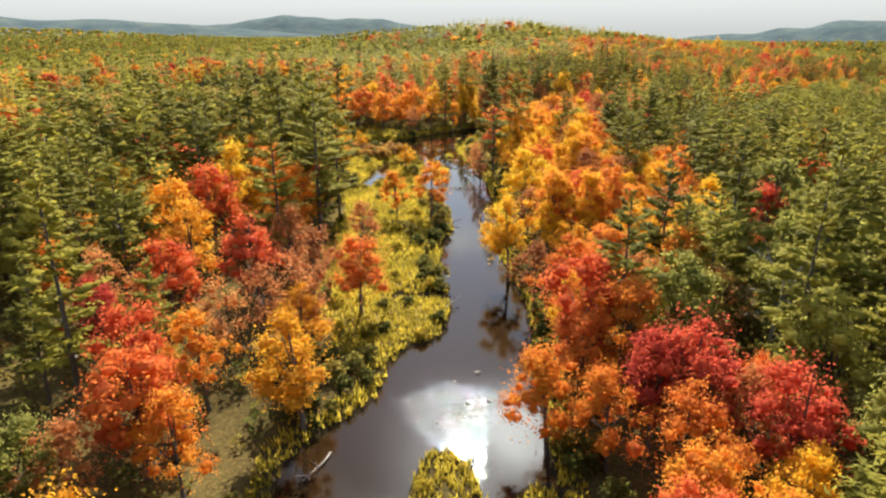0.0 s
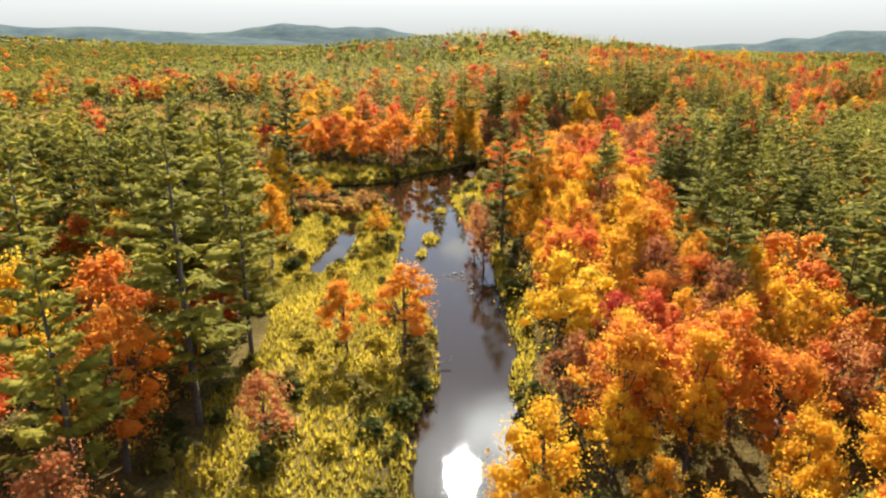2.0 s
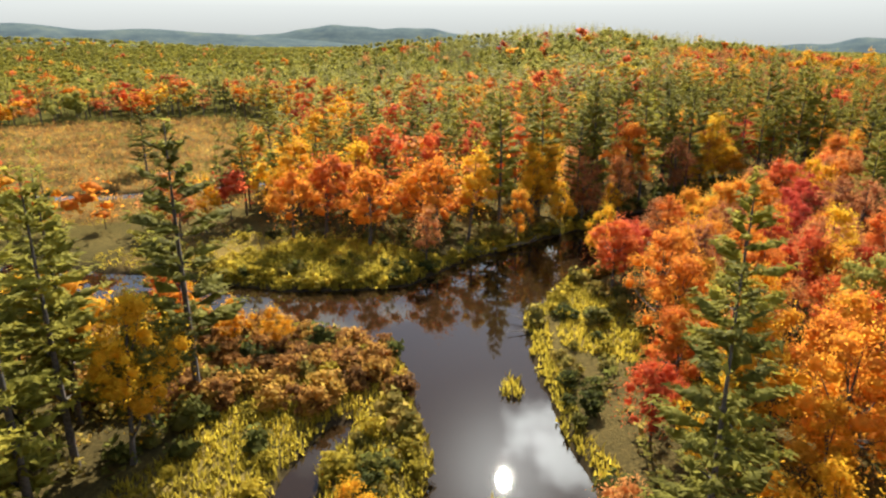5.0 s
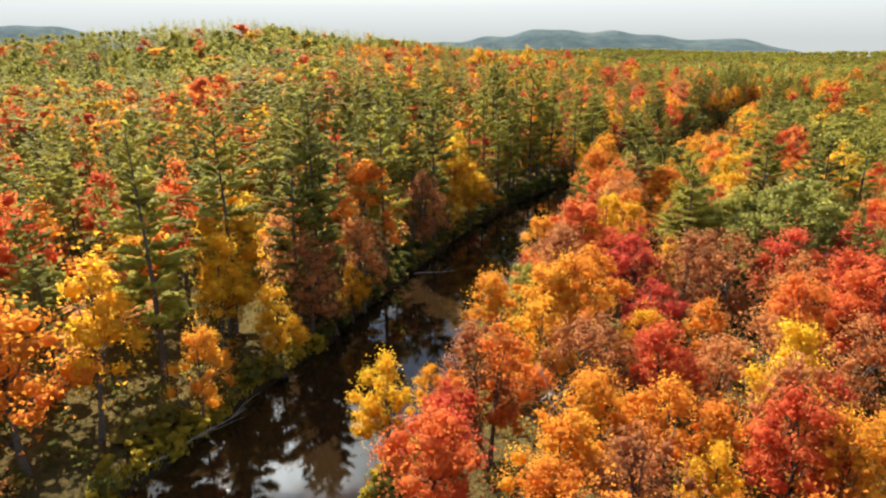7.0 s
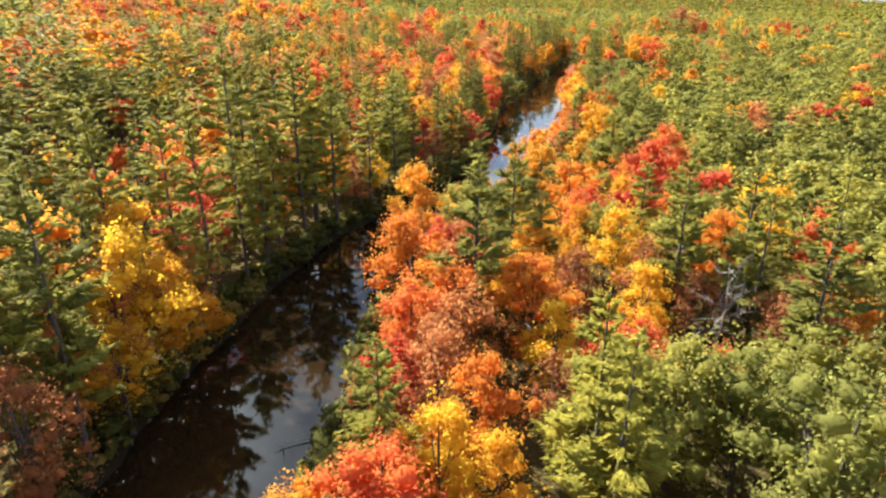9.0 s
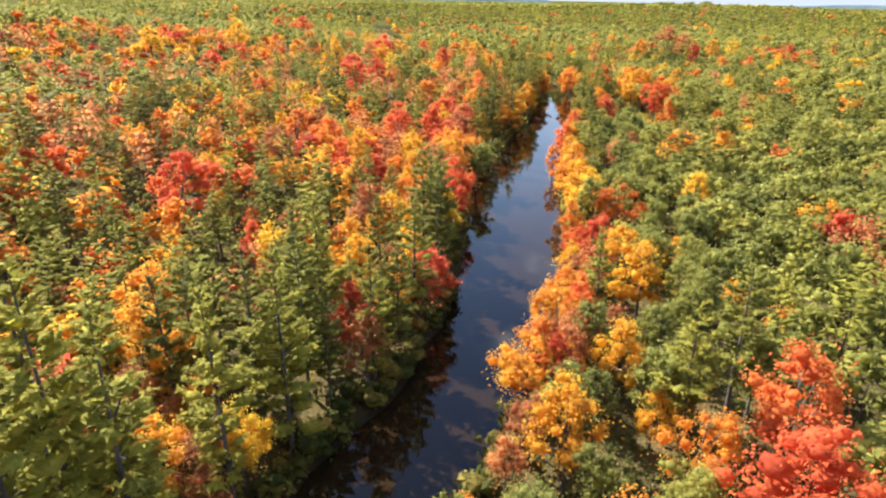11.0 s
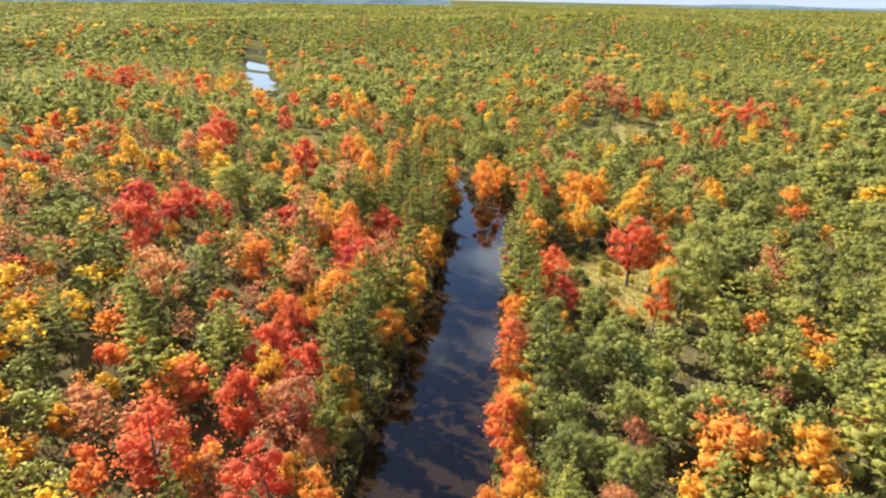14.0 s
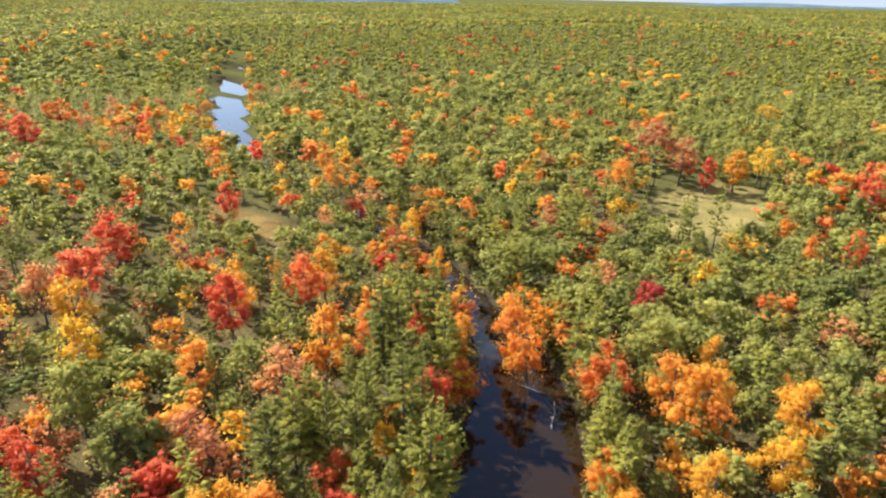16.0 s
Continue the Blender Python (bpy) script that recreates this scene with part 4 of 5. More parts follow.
PLACED += [("bronze", *row) for row in ((223.6, 380.9, 13, 0.97), (190.6, 399.4, 14.2, 1.19), (219.8, 399.8, 14.2, 1.19), (244.8, 413.3, 14.2, 1.19), (396.5, 423.5, 17.7, 1.4),)]
PLACED += [("oak", *row) for row in ((245.5, 335.9, 15.3, 1.19), (259.4, 340.1, 14.2, 0.86),)]
PLACED += [("crimson", *row) for row in ((215.1, 382.6, 11.8, 1.08), (242.0, 365.9, 9.4, 1.08), (198.4, 422.3, 14.2, 1.08), (203.4, 428.3, 14.2, 1.08), (240.1, 460.1, 14.2, 1.08),)]
PLACED += [("pine", *row) for row in ((222.9, 351.1, 15, 0.9), (237.8, 360.1, 14, 0.9), (242.3, 368.4, 14, 0.8), (233.8, 386.3, 17, 0.9), (248.8, 370.6, 16, 0.9), (247.2, 389.0, 18, 0.8), (242.9, 398.3, 18, 0.9), (250.1, 397.4, 19, 0.9), (262.4, 412.4, 19, 0.9), (273.2, 411.3, 19, 0.9),)]
PLACED += [("snag", *row) for row in ((197.5, 402.7, 10, 1.2), (24.9, 201.9, 8, 1.1), (30.2, 54.4, 11, 1.1))]

PLACED += [("oak", *row) for row in ((225.8, 431.7, 13, 1.1), (224.4, 420.4, 12, 1.2), (248.0, 448.2, 13, 1.1), (245.9, 421.5, 12, 1.0), (289.3, 381.3, 14, 1.2), (305.7, 412.0, 13, 1.2), (338.2, 391.0, 9, 0.9), (225.5, 296.7, 13, 1.2))]
PLACED += [("yellow", *row) for row in ((230.9, 443.3, 12, 1.0), (258.5, 443.0, 11, 1.0), (274.7, 440.1, 13, 0.9), (273.1, 358.2, 12, 1.0), (292.2, 371.9, 11, 0.9), (284.7, 357.4, 13, 1.2), (295.2, 427.5, 11, 0.8), (309.5, 447.5, 12, 0.9), (85.7, 425.5, 17, 1.2), (109.9, 275.2, 12, 1.0))]
PLACED += [("orange", *row) for row in ((240.3, 427.9, 12, 1.1), (269.5, 424.3, 12, 0.9), (325.5, 489.6, 13, 1.1), (299.0, 607.3, 14, 1.3), (275.7, 589.7, 14, 1.3), (-13.8, 256.0, 14, 1.0), (72.8, 309.1, 15, 0.9), (335.0, 508.0, 13, 1.0))]
PLACED += [("scarlet", *row) for row in ((286.2, 486.6, 13, 1.0), (272.0, 566.9, 14, 1.4), (392.0, 364.0, 13, 1.1), (352.3, 361.9, 12, 0.9), (390.0, 405.0, 12, 0.8), (4.1, 252.0, 17, 0.9), (-3.8, 262.0, 15, 0.9), (16.4, 362.8, 19, 1.2), (23.0, 372.0, 18, 1.1), (10.0, 356.0, 16, 1.0), (123.8, 263.4, 14, 1.2))]
PLACED += [("bronze", *row) for row in ((230.2, 415.5, 11, 1.2), (230.5, 409.5, 11, 1.1), (233.1, 459.0, 12, 1.0), (393.0, 414.0, 15, 1.3))]
PLACED += [("crimson", *row) for row in ((304.8, 387.6, 11, 0.9),)]


# ---------------------------------------------------------------- the wood round them
MIXES = {
    "pinewood": dict(pine=0.84, orange=0.05, yellow=0.04, oak=0.04, scarlet=0.03),
    "mixed": dict(pine=0.62, oak=0.08, orange=0.12, yellow=0.05, scarlet=0.09, bronze=0.04),
    "fire": dict(scarlet=0.15, crimson=0.03, orange=0.34, yellow=0.16, bronze=0.24, pine=0.05, oak=0.03),
    "gold": dict(yellow=0.60, orange=0.26, bronze=0.09, scarlet=0.05),
    "autumn": dict(orange=0.14, scarlet=0.10, yellow=0.10, bronze=0.15, pine=0.34, oak=0.15, crimson=0.02),
    "pine_open": dict(pine=0.70, yellow=0.12, orange=0.08, bronze=0.06, scarlet=0.04),
    "pinemix": dict(pine=0.50, yellow=0.12, orange=0.17, bronze=0.11, scarlet=0.10),
    "darkwood": dict(pine=0.70, oak=0.25, crimson=0.05),
    "thicket": dict(bronze=0.34, orange=0.26, yellow=0.08, scarlet=0.22, oak=0.10),
    "bank_west": dict(pine=0.66, bronze=0.14, yellow=0.12, orange=0.08),
    "bank_east": dict(orange=0.34, yellow=0.26, scarlet=0.14, bronze=0.14, oak=0.12),
    "bank_upper": dict(pine=0.42, oak=0.26, orange=0.12, yellow=0.10, bronze=0.07, scarlet=0.03),
    "oakwood": dict(oak=0.77, pine=0.12, yellow=0.04, orange=0.04, bronze=0.02, crimson=0.01),
    "greenwood": dict(oak=0.54, pine=0.31, yellow=0.05, orange=0.05, bronze=0.03, scarlet=0.02),
    "oak_stand": dict(oak=0.88, pine=0.04, yellow=0.03, orange=0.03, bronze=0.02),
    "pine_stand": dict(pine=0.91, oak=0.04, bronze=0.02, scarlet=0.03),
    "farwood": dict(pine=0.48, oak=0.48, orange=0.02, yellow=0.02),
    "hillwood": dict(pine=0.46, oak=0.50, orange=0.02, yellow=0.01, bronze=0.01),
}
STANDS = [
    ("thicket", -19, 48, 9, 42), ("pinewood", -46, 60, 24, 64), ("pinewood", -62, 95, 46, 120), ("pinewood", -30, 150, 14, 45),
    ("fire", 19, 48, 10, 26), ("darkwood", 40, 34, 24, 52), ("gold", 18, 96, 12, 30), ("gold", 32, 98, 14, 26), ("pinewood", 62, 120, 32, 70), ("gold", 24, 145, 14, 34), ("fire", 30, 172, 14, 16),
    ("gold", -16, 214, 17, 12), ("pinemix", 10, 250, 20, 26), ("pinemix", 45, 285, 40, 26), ("mixed", 70, 340, 70, 34), ("mixed", 20, 340, 110, 80),
    ("fire", 24, 196, 16, 18), ("fire", 36, 190, 16, 16), ("fire", 42, 214, 18, 22), ("fire", 64, 246, 14, 13), ("gold", 80, 252, 12, 10), ("fire", 78, 236, 15, 12), ("fire", 102, 258, 14, 12), ("oakwood", 92, 212, 24, 20), ("oakwood", 145, 255, 50, 36),
    ("pine_open", 116, 318, 38, 22), ("pinemix", 78, 326, 36, 34), ("fire", 156, 362, 36, 26), ("pinemix", 100, 385, 60, 50), ("pinewood", 246, 400, 24, 13), ("autumn", 205, 412, 50, 34), ("autumn", 170, 480, 90, 50), ("mixed", 270, 450, 40, 30),
    # pine_stand at (690, 740) stands in for a cloud's shadow on the far woods
    ("oakwood", 200, 300, 70, 40), ("oakwood", 310, 350, 60, 60), ("greenwood", 330, 430, 140, 110), ("pine_stand", 690, 740, 280, 190), ("oak_stand", 470, 560, 110, 60), ("oak_stand", 430, 840, 150, 90), ("autumn", 330, 600, 30, 60),
]


def west_of(xs, ys):
    """True on the north-western side of the upper reach."""
    best, side = np.full(np.shape(xs), 1e9), np.zeros(np.shape(xs), bool)
    for (x0, y0, r0), (x1, y1, r1) in zip(REACH_NORTH, REACH_NORTH[1:]):
        dx, dy = x1 - x0, y1 - y0
        t = np.clip(((xs - x0) * dx + (ys - y0) * dy) / (dx * dx + dy * dy), 0, 1)
        d = np.hypot(xs - x0 - t * dx, ys - y0 - t * dy)
        side = np.where(d < best, dx * (ys - y0) - dy * (xs - x0) > 0, side)
        best = np.minimum(best, d)
    return side


def mix_at(x, y, s=9.0, west=False):
    if s < 5.5 and y > 212:
        return MIXES["pinemix" if west and x > 135 else "bank_west" if west else "bank_east" if x < 228 else "bank_upper"]
    best, name = 1.0, ("mixed" if x < 60 + 0.5 * (y - 250) else "greenwood")
    if y > 420 and x < 60 + 0.5 * (y - 250):
        name = "hillwood"
    if y > 540 and x > 200 or x > 470:
        name = "farwood"
    if name != "farwood" and float(wobble(np.array(x), np.array(y), 38, 17)) > (0.85 if y < 420 and x < 60 + 0.5 * (y - 250) else 0.95):
        name = "autumn"                     # turning trees stand in drifts
    if name in ("farwood", "greenwood", "hillwood"):      # pines and oaks keep to stands of their own
        drift = float(wobble(np.array(x), np.array(y), 110, 19)) + 0.5 * float(wobble(np.array(x), np.array(y), 40, 20))
        name = "oak_stand" if drift > 0.3 else "pine_stand" if drift < -0.3 else name
    for mix, cx, cy, rx, ry in STANDS:
        q = math.hypot((x - cx) / rx, (y - cy) / ry)
        if q < best:
            best, name = q, mix
    return MIXES[name]


def scatter(step, x0, x1, y0, y1, seed):
    r = np.random.default_rng(seed)
    xs, ys = np.meshgrid(np.arange(x0, x1, step), np.arange(y0, y1, step))
    loose = 0.48 if step < 6 else 0.85          # far woods stand without any order
    xs = xs.ravel() + r.uniform(-loose, loose, xs.size) * step
    ys = ys.ravel() + r.uniform(-loose, loose, ys.size) * step
    return xs, ys


def away(xs, ys):
    return to_polyline(xs, ys, SPINE)


def allowed(xs, ys, edge=1.6):
    ok = (shore(xs, ys) > edge + np.where(ys > 570, 1, 0)) & (meadow(xs, ys) < 0.0)
    for kind, px, py, ph, pw in PLACED:
        room = 2.2 if kind == "pine" else 3.6
        ok &= np.hypot(xs - px, ys - py) > room * (ph / 12 if kind != "pine" else 1)
    return ok


def stature(x, y):
    """The woods of the upper reach are younger and lower; old pines stand west of the meadow."""
    return np.clip(1.0 - (x - 70) / 40 * 0.2, 0.8, 1.0) * np.where((y > 430) & (x < 320), 0.82, 1.0) + np.where((x < -13) & (y > 95) & (y < 178), 0.18, 0.0) + np.where((x > 8) & (x < 85) & (y > 222 + 0.9 * (x - 8)), 0.15, 0.0)


def height_of(kind, r):
    return {"pine": r.uniform(14, 22), "oak": r.uniform(8.5, 13)}.get(kind, r.uniform(7.5, 13.5))


def choose(xs, ys, seed):
    r = np.random.default_rng(seed)
    names = [k for k in KINDS if k != "snag"]
    out = []
    for x, y, s, west in zip(xs, ys, shore(xs, ys), west_of(xs, ys)):
        w = mix_at(x, y, s, west)
        out.append(names.index(r.choice(list(w), p=np.array(list(w.values())) / sum(w.values()))))
    return np.array(out)


def wooded(x, y):
    """The valley's woods, as far as they are drawn."""
    return (y > 8) & (((y > -1.35 * x - 25) & (y > 1.35 * x - 30)) | ((x > 20) & (y > 200 + 0.09 * (x - 20))))


NEAR, MID = 92.0, 290.0
xs, ys = scatter(4.7, -75, 380, -20, 500, 31)
thin = (np.hypot((xs + 24) / 16, (ys - 45) / 46) < 1) & (np.random.default_rng(34).random(len(xs)) < 0.5)
thin |= (xs > 8) & (xs < 85) & (ys > 222) & (ys < 330) & west_of(xs, ys) & (np.random.default_rng(35).random(len(xs)) < 0.38)      # tall, open pines west of the upper reach
xs, ys = xs[~thin], ys[~thin]
ex, ey = scatter(3.6, 0, 380, 212, 500, 33)
on_bank = (shore(ex, ey) > 1.3) & (shore(ex, ey) < 4.5) & ((west_of(ex, ey) & (ex > 8)) | (ex > 112))      # trees crowd the water's edge along the upper reach
xs, ys = np.concatenate([xs, ex[on_bank]]), np.concatenate([ys, ey[on_bank]])
ok = (away(xs, ys) < NEAR) & allowed(xs, ys, 1.2) & wooded(xs, ys)
xs, ys = xs[ok], ys[ok]
kinds = choose(xs, ys, 32)
xs, ys, kinds = (q[~((kinds == 0) & (ys > 165) & (ys < 228) & (((xs > 5) & (xs < 62)) | ((xs > -95) & (xs < -15) & (ys > 186))))] for q in (xs, ys, kinds))      # no pines on the inner bank of the bend
back = shore(xs, ys) > np.where(ys < 205, np.where(kinds == 0, 7.0, 4.2), np.where(west_of(xs, ys) | (xs > 112), 1.2, 4.0))      # pines keep back from the bank
back &= (kinds != 0) | (np.random.default_rng(36).random(len(xs)) > 0.2)      # gaps between the pines
xs, ys, kinds = xs[back], ys[back], kinds[back]
dist, west_bank = away(xs, ys), west_of(xs, ys)
own = np.zeros(len(xs), bool)
names = [k for k in KINDS if k != "snag"]
for i, kind in enumerate(names):
    mine = np.where((kinds == i) & (dist < np.where(xs < 95, 40, 25)))[0]
    own[mine[np.argsort(dist[mine])][:280]] = True

for kind, x, y, h, wide in PLACED:
    plant(kind, x, y, h, "", wide)
for i in np.where(own)[0]:
    row = names[kinds[i]], xs[i], ys[i]
    tall_stand = xs[i] > -25 and ys[i] > 218 and west_bank[i]
    plant(*row, height_of(row[0], rng) * float(stature(xs[i], ys[i])) * (1 if not tall_stand or row[0] == "oak" else 1.08 if row[0] == "pine" else 1.25), "", 0.85 if tall_stand and row[0] == "pine" else 1.0)
rest_x, rest_y, rest_k = xs[~own], ys[~own], kinds[~own]

# templates for the woods farther off: leaf sprays and a plain stem
FULL = {}
for i, kind in enumerate(names):
    for level, (count, size, clumps) in enumerate(((300, 0.38, 13), (125, 0.55, 7), (34, 0.95, 2), (0, 0, 1))):
        for v in range(3):
            seed = 500 + 37 * i + 5 * v + level
            if level == 3 or kind == "pine" and level == 2:
                h0 = 20.0 if kind == "pine" else 12.0
                tmpl = far_tree(seed, h0, 2.9 if kind == "pine" else 4.2, clumps, (1.3 if level == 2 else 1.7) if kind == "pine" else 0.8, 18 if level == 2 else 9, 1.1 if level == 2 else 1.7)
            elif kind == "pine":
                tmpl, h0 = pine(seed, 20.0, 2.4, (11, 8)[level], (4.0, 0.4)[level], (0.7, 0.9)[level], wood=False, boughs=((4, 6), (3, 5))[level], under=level == 0), 20.0
            else:
                tmpl, h0 = broadleaf(seed, 12.0, 4.0 if kind == "oak" else 3.7, count, size, clumps + (5, 1, 0)[level] * (kind == "oak"), low=0.2, wood=False, heart=(0.55, 0.64, 0.75)[level] * (0.7 if kind == "bronze" else 1)), 12.0
            FULL[kind, level, v] = (tmpl[0], h0)


def grove(name, kind, level, xs, ys, label, seed, broad=1.45):
    """Many trees of one kind as one mass of leaf sprays on stems."""
    if len(xs) == 0:
        return
    r = np.random.default_rng(seed)
    zs = land(xs, ys)
    places, corners, smooth, tints, n = [], [], [], [], 0
    which = r.integers(0, 3, len(xs))
    for v in range(3):
        (tv, tf, ts), h0 = FULL[kind, level, v]
        sel = np.where(which == v)[0]
        if not len(sel):
            continue
        h = np.array([height_of(kind, r) for _ in sel]) * (0.72 if level > 1 else 0.92) * stature(xs[sel], ys[sel])
        if kind == "pine" and level:
            h = np.where(ys[sel] > 430, 0.45 * h + 5.5, h)          # even tops on the hill
        s = h / h0
        wide = s * r.uniform(0.7, 1.35, len(sel)) * (broad if level > 1 else 1.12 if kind == "pine" else 1.25)
        a = r.uniform(0, 6.28, len(sel))
        c, sn = np.cos(a)[:, None], np.sin(a)[:, None]
        x = (tv[:, 0] * c - tv[:, 1] * sn) * wide[:, None] + xs[sel][:, None]
        y = (tv[:, 0] * sn + tv[:, 1] * c) * wide[:, None] + ys[sel][:, None]
        z = tv[:, 2] * s[:, None] + zs[sel][:, None]
        places.append(np.stack([x, y, z], -1).reshape(-1, 3))
        corners.append((tf[None] + (np.arange(len(sel)) * len(tv))[:, None, None]).reshape(-1, 3) + n)
        smooth.append(np.tile(ts, len(sel)))
        n += len(sel) * len(tv)
        tints.append(np.repeat(r.random(len(sel)), len(tv)))
        if level < 2:
            foot = np.stack([xs[sel], ys[sel], zs[sel] - 0.3], 1)
            ring = [foot + np.stack([np.cos(q * 2.1) * 0.014 * h, np.sin(q * 2.1) * 0.014 * h, 0 * h], 1) for q in range(3)]
            places.append(np.stack(ring + [foot + np.stack([0 * h, 0 * h, 0.85 * h], 1)], 1).reshape(-1, 3))
            corners.append((np.array([(0, 1, 3), (1, 2, 3), (2, 0, 3)])[None] + (np.arange(len(sel)) * 4)[:, None, None]).reshape(-1, 3) + n)
            smooth.append(np.zeros(3 * len(sel), bool))
            n += 4 * len(sel)
            tints.append(np.full(4 * len(sel), -1.0))
    tint, faces = np.concatenate(tints), np.concatenate(corners)
    me = mesh_from(name, np.concatenate(places), faces, [LEAF[KINDS[kind][1], False], BARK], (tint[faces[:, 0]] < 0).astype(int), np.concatenate(smooth), attrs=[("tint", tint)])
    return tagged(new(name, me), label, "forest", kind="stuff")


MASS = {"pine": "dark green pine woods", "oak": "olive-green oak woods", "orange": "orange maple woods", "scarlet": "orange-red maple woods",
        "crimson": "crimson maple woods", "yellow": "golden birch woods", "bronze": "bronze half-bare hardwoods"}
mx, my = scatter(5.2, -400, 700, -60, 820, 41)
ok = (away(mx, my) >= NEAR) & (away(mx, my) < MID) & allowed(mx, my) & wooded(mx, my)
mx, my = mx[ok], my[ok]
mk = choose(mx, my, 42)
few = (mk == 0) & (np.random.default_rng(43).random(len(mk)) < 0.22)      # gaps between the pines
mx, my, mk = mx[~few], my[~few], mk[~few]
fx, fy = scatter(7.6, -1000, 1700, 60, 1700, 51)
ok = (away(fx, fy) >= MID) & (shore(fx, fy) > 4) & (meadow(fx, fy) < 0.1) & wooded(fx, fy) & ~((np.abs(fx - 50) < 170) & (fy > 690)) & (np.hypot(fx - 100, fy - 200) < 850)
ok |= ~wooded(fx, fy) & (away(fx, fy) < 420) & (fy > 60) & (shore(fx, fy) > 4)
fx, fy = fx[ok], fy[ok]
ox, oy = scatter(8.5, -260, 520, -160, 200, 54)      # the wood goes on beside and behind the start
ok = ~wooded(ox, oy) & (shore(ox, oy) > 4) & ((oy <= 60) | (away(ox, oy) < 60))
fx, fy = np.concatenate([fx, ox[ok]]), np.concatenate([fy, oy[ok]])
fk = choose(fx, fy, 52)
hx, hy = scatter(14.0, -1400, 2600, 300, 2600, 55)     # the woods of the plain and the low hills beyond
ok = wooded(hx, hy) & (np.hypot(hx - 100, hy - 200) >= 840) & (np.hypot(hx - 100, hy - 200) < 2500) & ~((hy > 900) & (np.abs(hx - 60) < 0.2 * hy))
hx, hy = hx[ok], hy[ok]
hk = choose(hx, hy, 56)
for i, kind in enumerate(names):
    stem = KINDS[kind][0] + "_woods"
    grove(stem, kind, 0, rest_x[rest_k == i], rest_y[rest_k == i], MASS[kind] + " beside the river", 60 + i)
    grove(stem, kind, 1, mx[mk == i], my[mk == i], MASS[kind] + " on the valley floor", 70 + i)
    grove(stem, kind, 2, fx[fk == i], fy[fk == i], MASS[kind] + " on the far hills", 80 + i)
    grove(stem, kind, 3, hx[hk == i], hy[hk == i], MASS[kind] + " of the plain far off", 90 + i, 2.3)

# ---------------------------------------------------------------- low growth: shrubs, heath, sedge
SHRUB = {}
for leaf, tall in (("shrub", 1.5), ("heath", 1.1), ("sedge", 1.3)):
    SHRUB[leaf] = []
    for v in range(3):
        lv, wd = broadleaf(900 + v + len(leaf) * 11, 2.0, 1.35, 270, 0.20, 12, low=0.0, sides=3, round_top=0.5)
        SHRUB[leaf].append((crown_mesh("foliage", lv, LEAF[leaf, True]), wood_mesh("stem", wd, BARK)))
SHRUB_TAGS = {"shrub": ("bush", "olive and yellow riverside bush", "bush"), "heath": ("heath_shrub", "low russet-brown marsh shrub", "shrub"),
              "sedge": ("grass_clump", "tall clump of yellow autumn grass", "grass")}


def bush(leaf, x, y, h, wide=1.0):
    title, label, cat = SHRUB_TAGS[leaf]
    lv, wd = SHRUB[leaf][rng.integers(3)]
    e = new(title)
    e.empty_display_size = 0.3
    for part_name, me in (("foliage", lv), ("stem", wd)):
        new(part_name, me).parent = e
    z = float(land(np.array([x]), np.array([y]))[0]) - 0.05
    e.matrix_basis = pose(x, y, z, 0, 0, rng.uniform(0, 360)) @ Matrix.Diagonal((h / 2 * wide, h / 2 * wide, h / 2, 1))
    return tagged(e, label, cat, title.replace("_", " ") + " by the river")


bx, by = scatter(2.7, -75, 330, 28, 470, 91)
bs, bm, bd = shore(bx, by), meadow(bx, by), away(bx, by)
r_bush = np.random.default_rng(92)
ok = (bd < 72) & wooded(bx, by) & (bs > 0.7) & (((bs < 4.2) & (r_bush.random(len(bx)) < 0.75)) | ((bm > 0) & (r_bush.random(len(bx)) < 0.34)) | ((bm > -0.8) & (bm < 0.1) & (r_bush.random(len(bx)) < 0.6)))
ok &= np.hypot(bx - 374, by - 400) > 30
bx, by, bs, bm, bd = bx[ok], by[ok], bs[ok], bm[ok], bd[ok]
hx, hy = scatter(1.9, -56, -6, 162, 196, 93)
hk = (np.hypot((hx + 28) / 25, (hy - 179) / 14) < 1) & (shore(hx, hy) > 0.6) & (np.hypot((hx + 12) / 5, (hy - 160) / 12) > 1)
bx, by = np.concatenate([bx, hx[hk]]), np.concatenate([by, hy[hk]])
bs, bm, bd = shore(bx, by), meadow(bx, by), away(bx, by)
marsh = np.hypot((bx + 28) / 26, (by - 179) / 15) < 1
what = np.where(marsh & (r_bush.random(len(bx)) < 0.72), 1, 0)
what = np.where((what == 0) & (bm > 0.2) & (r_bush.random(len(bx)) < 0.62), 2, what)
on_islet = np.zeros(len(bx), bool)
for ix, iy, irx, iry in ISLETS:
    on_islet |= np.hypot((bx - ix) / (irx + 1), (by - iy) / (iry + 1)) < 1
what = np.where(on_islet, 2, what)
tall = r_bush.uniform(0.9, 2.3, len(bx)) * np.where(on_islet, 0.6, 1) * np.where(what == 2, 0.75, 1) * np.where(what == 1, 1.15, 1)
rest = []
for i, leaf in enumerate(("shrub", "heath", "sedge")):
    mine = np.where(what == i)[0]
    mine = mine[np.argsort(bd[mine])]
    for k in mine[:300]:
        bush(leaf, bx[k], by[k], tall[k], r_bush.uniform(0.9, 1.5))
    rest.append(mine[300:])


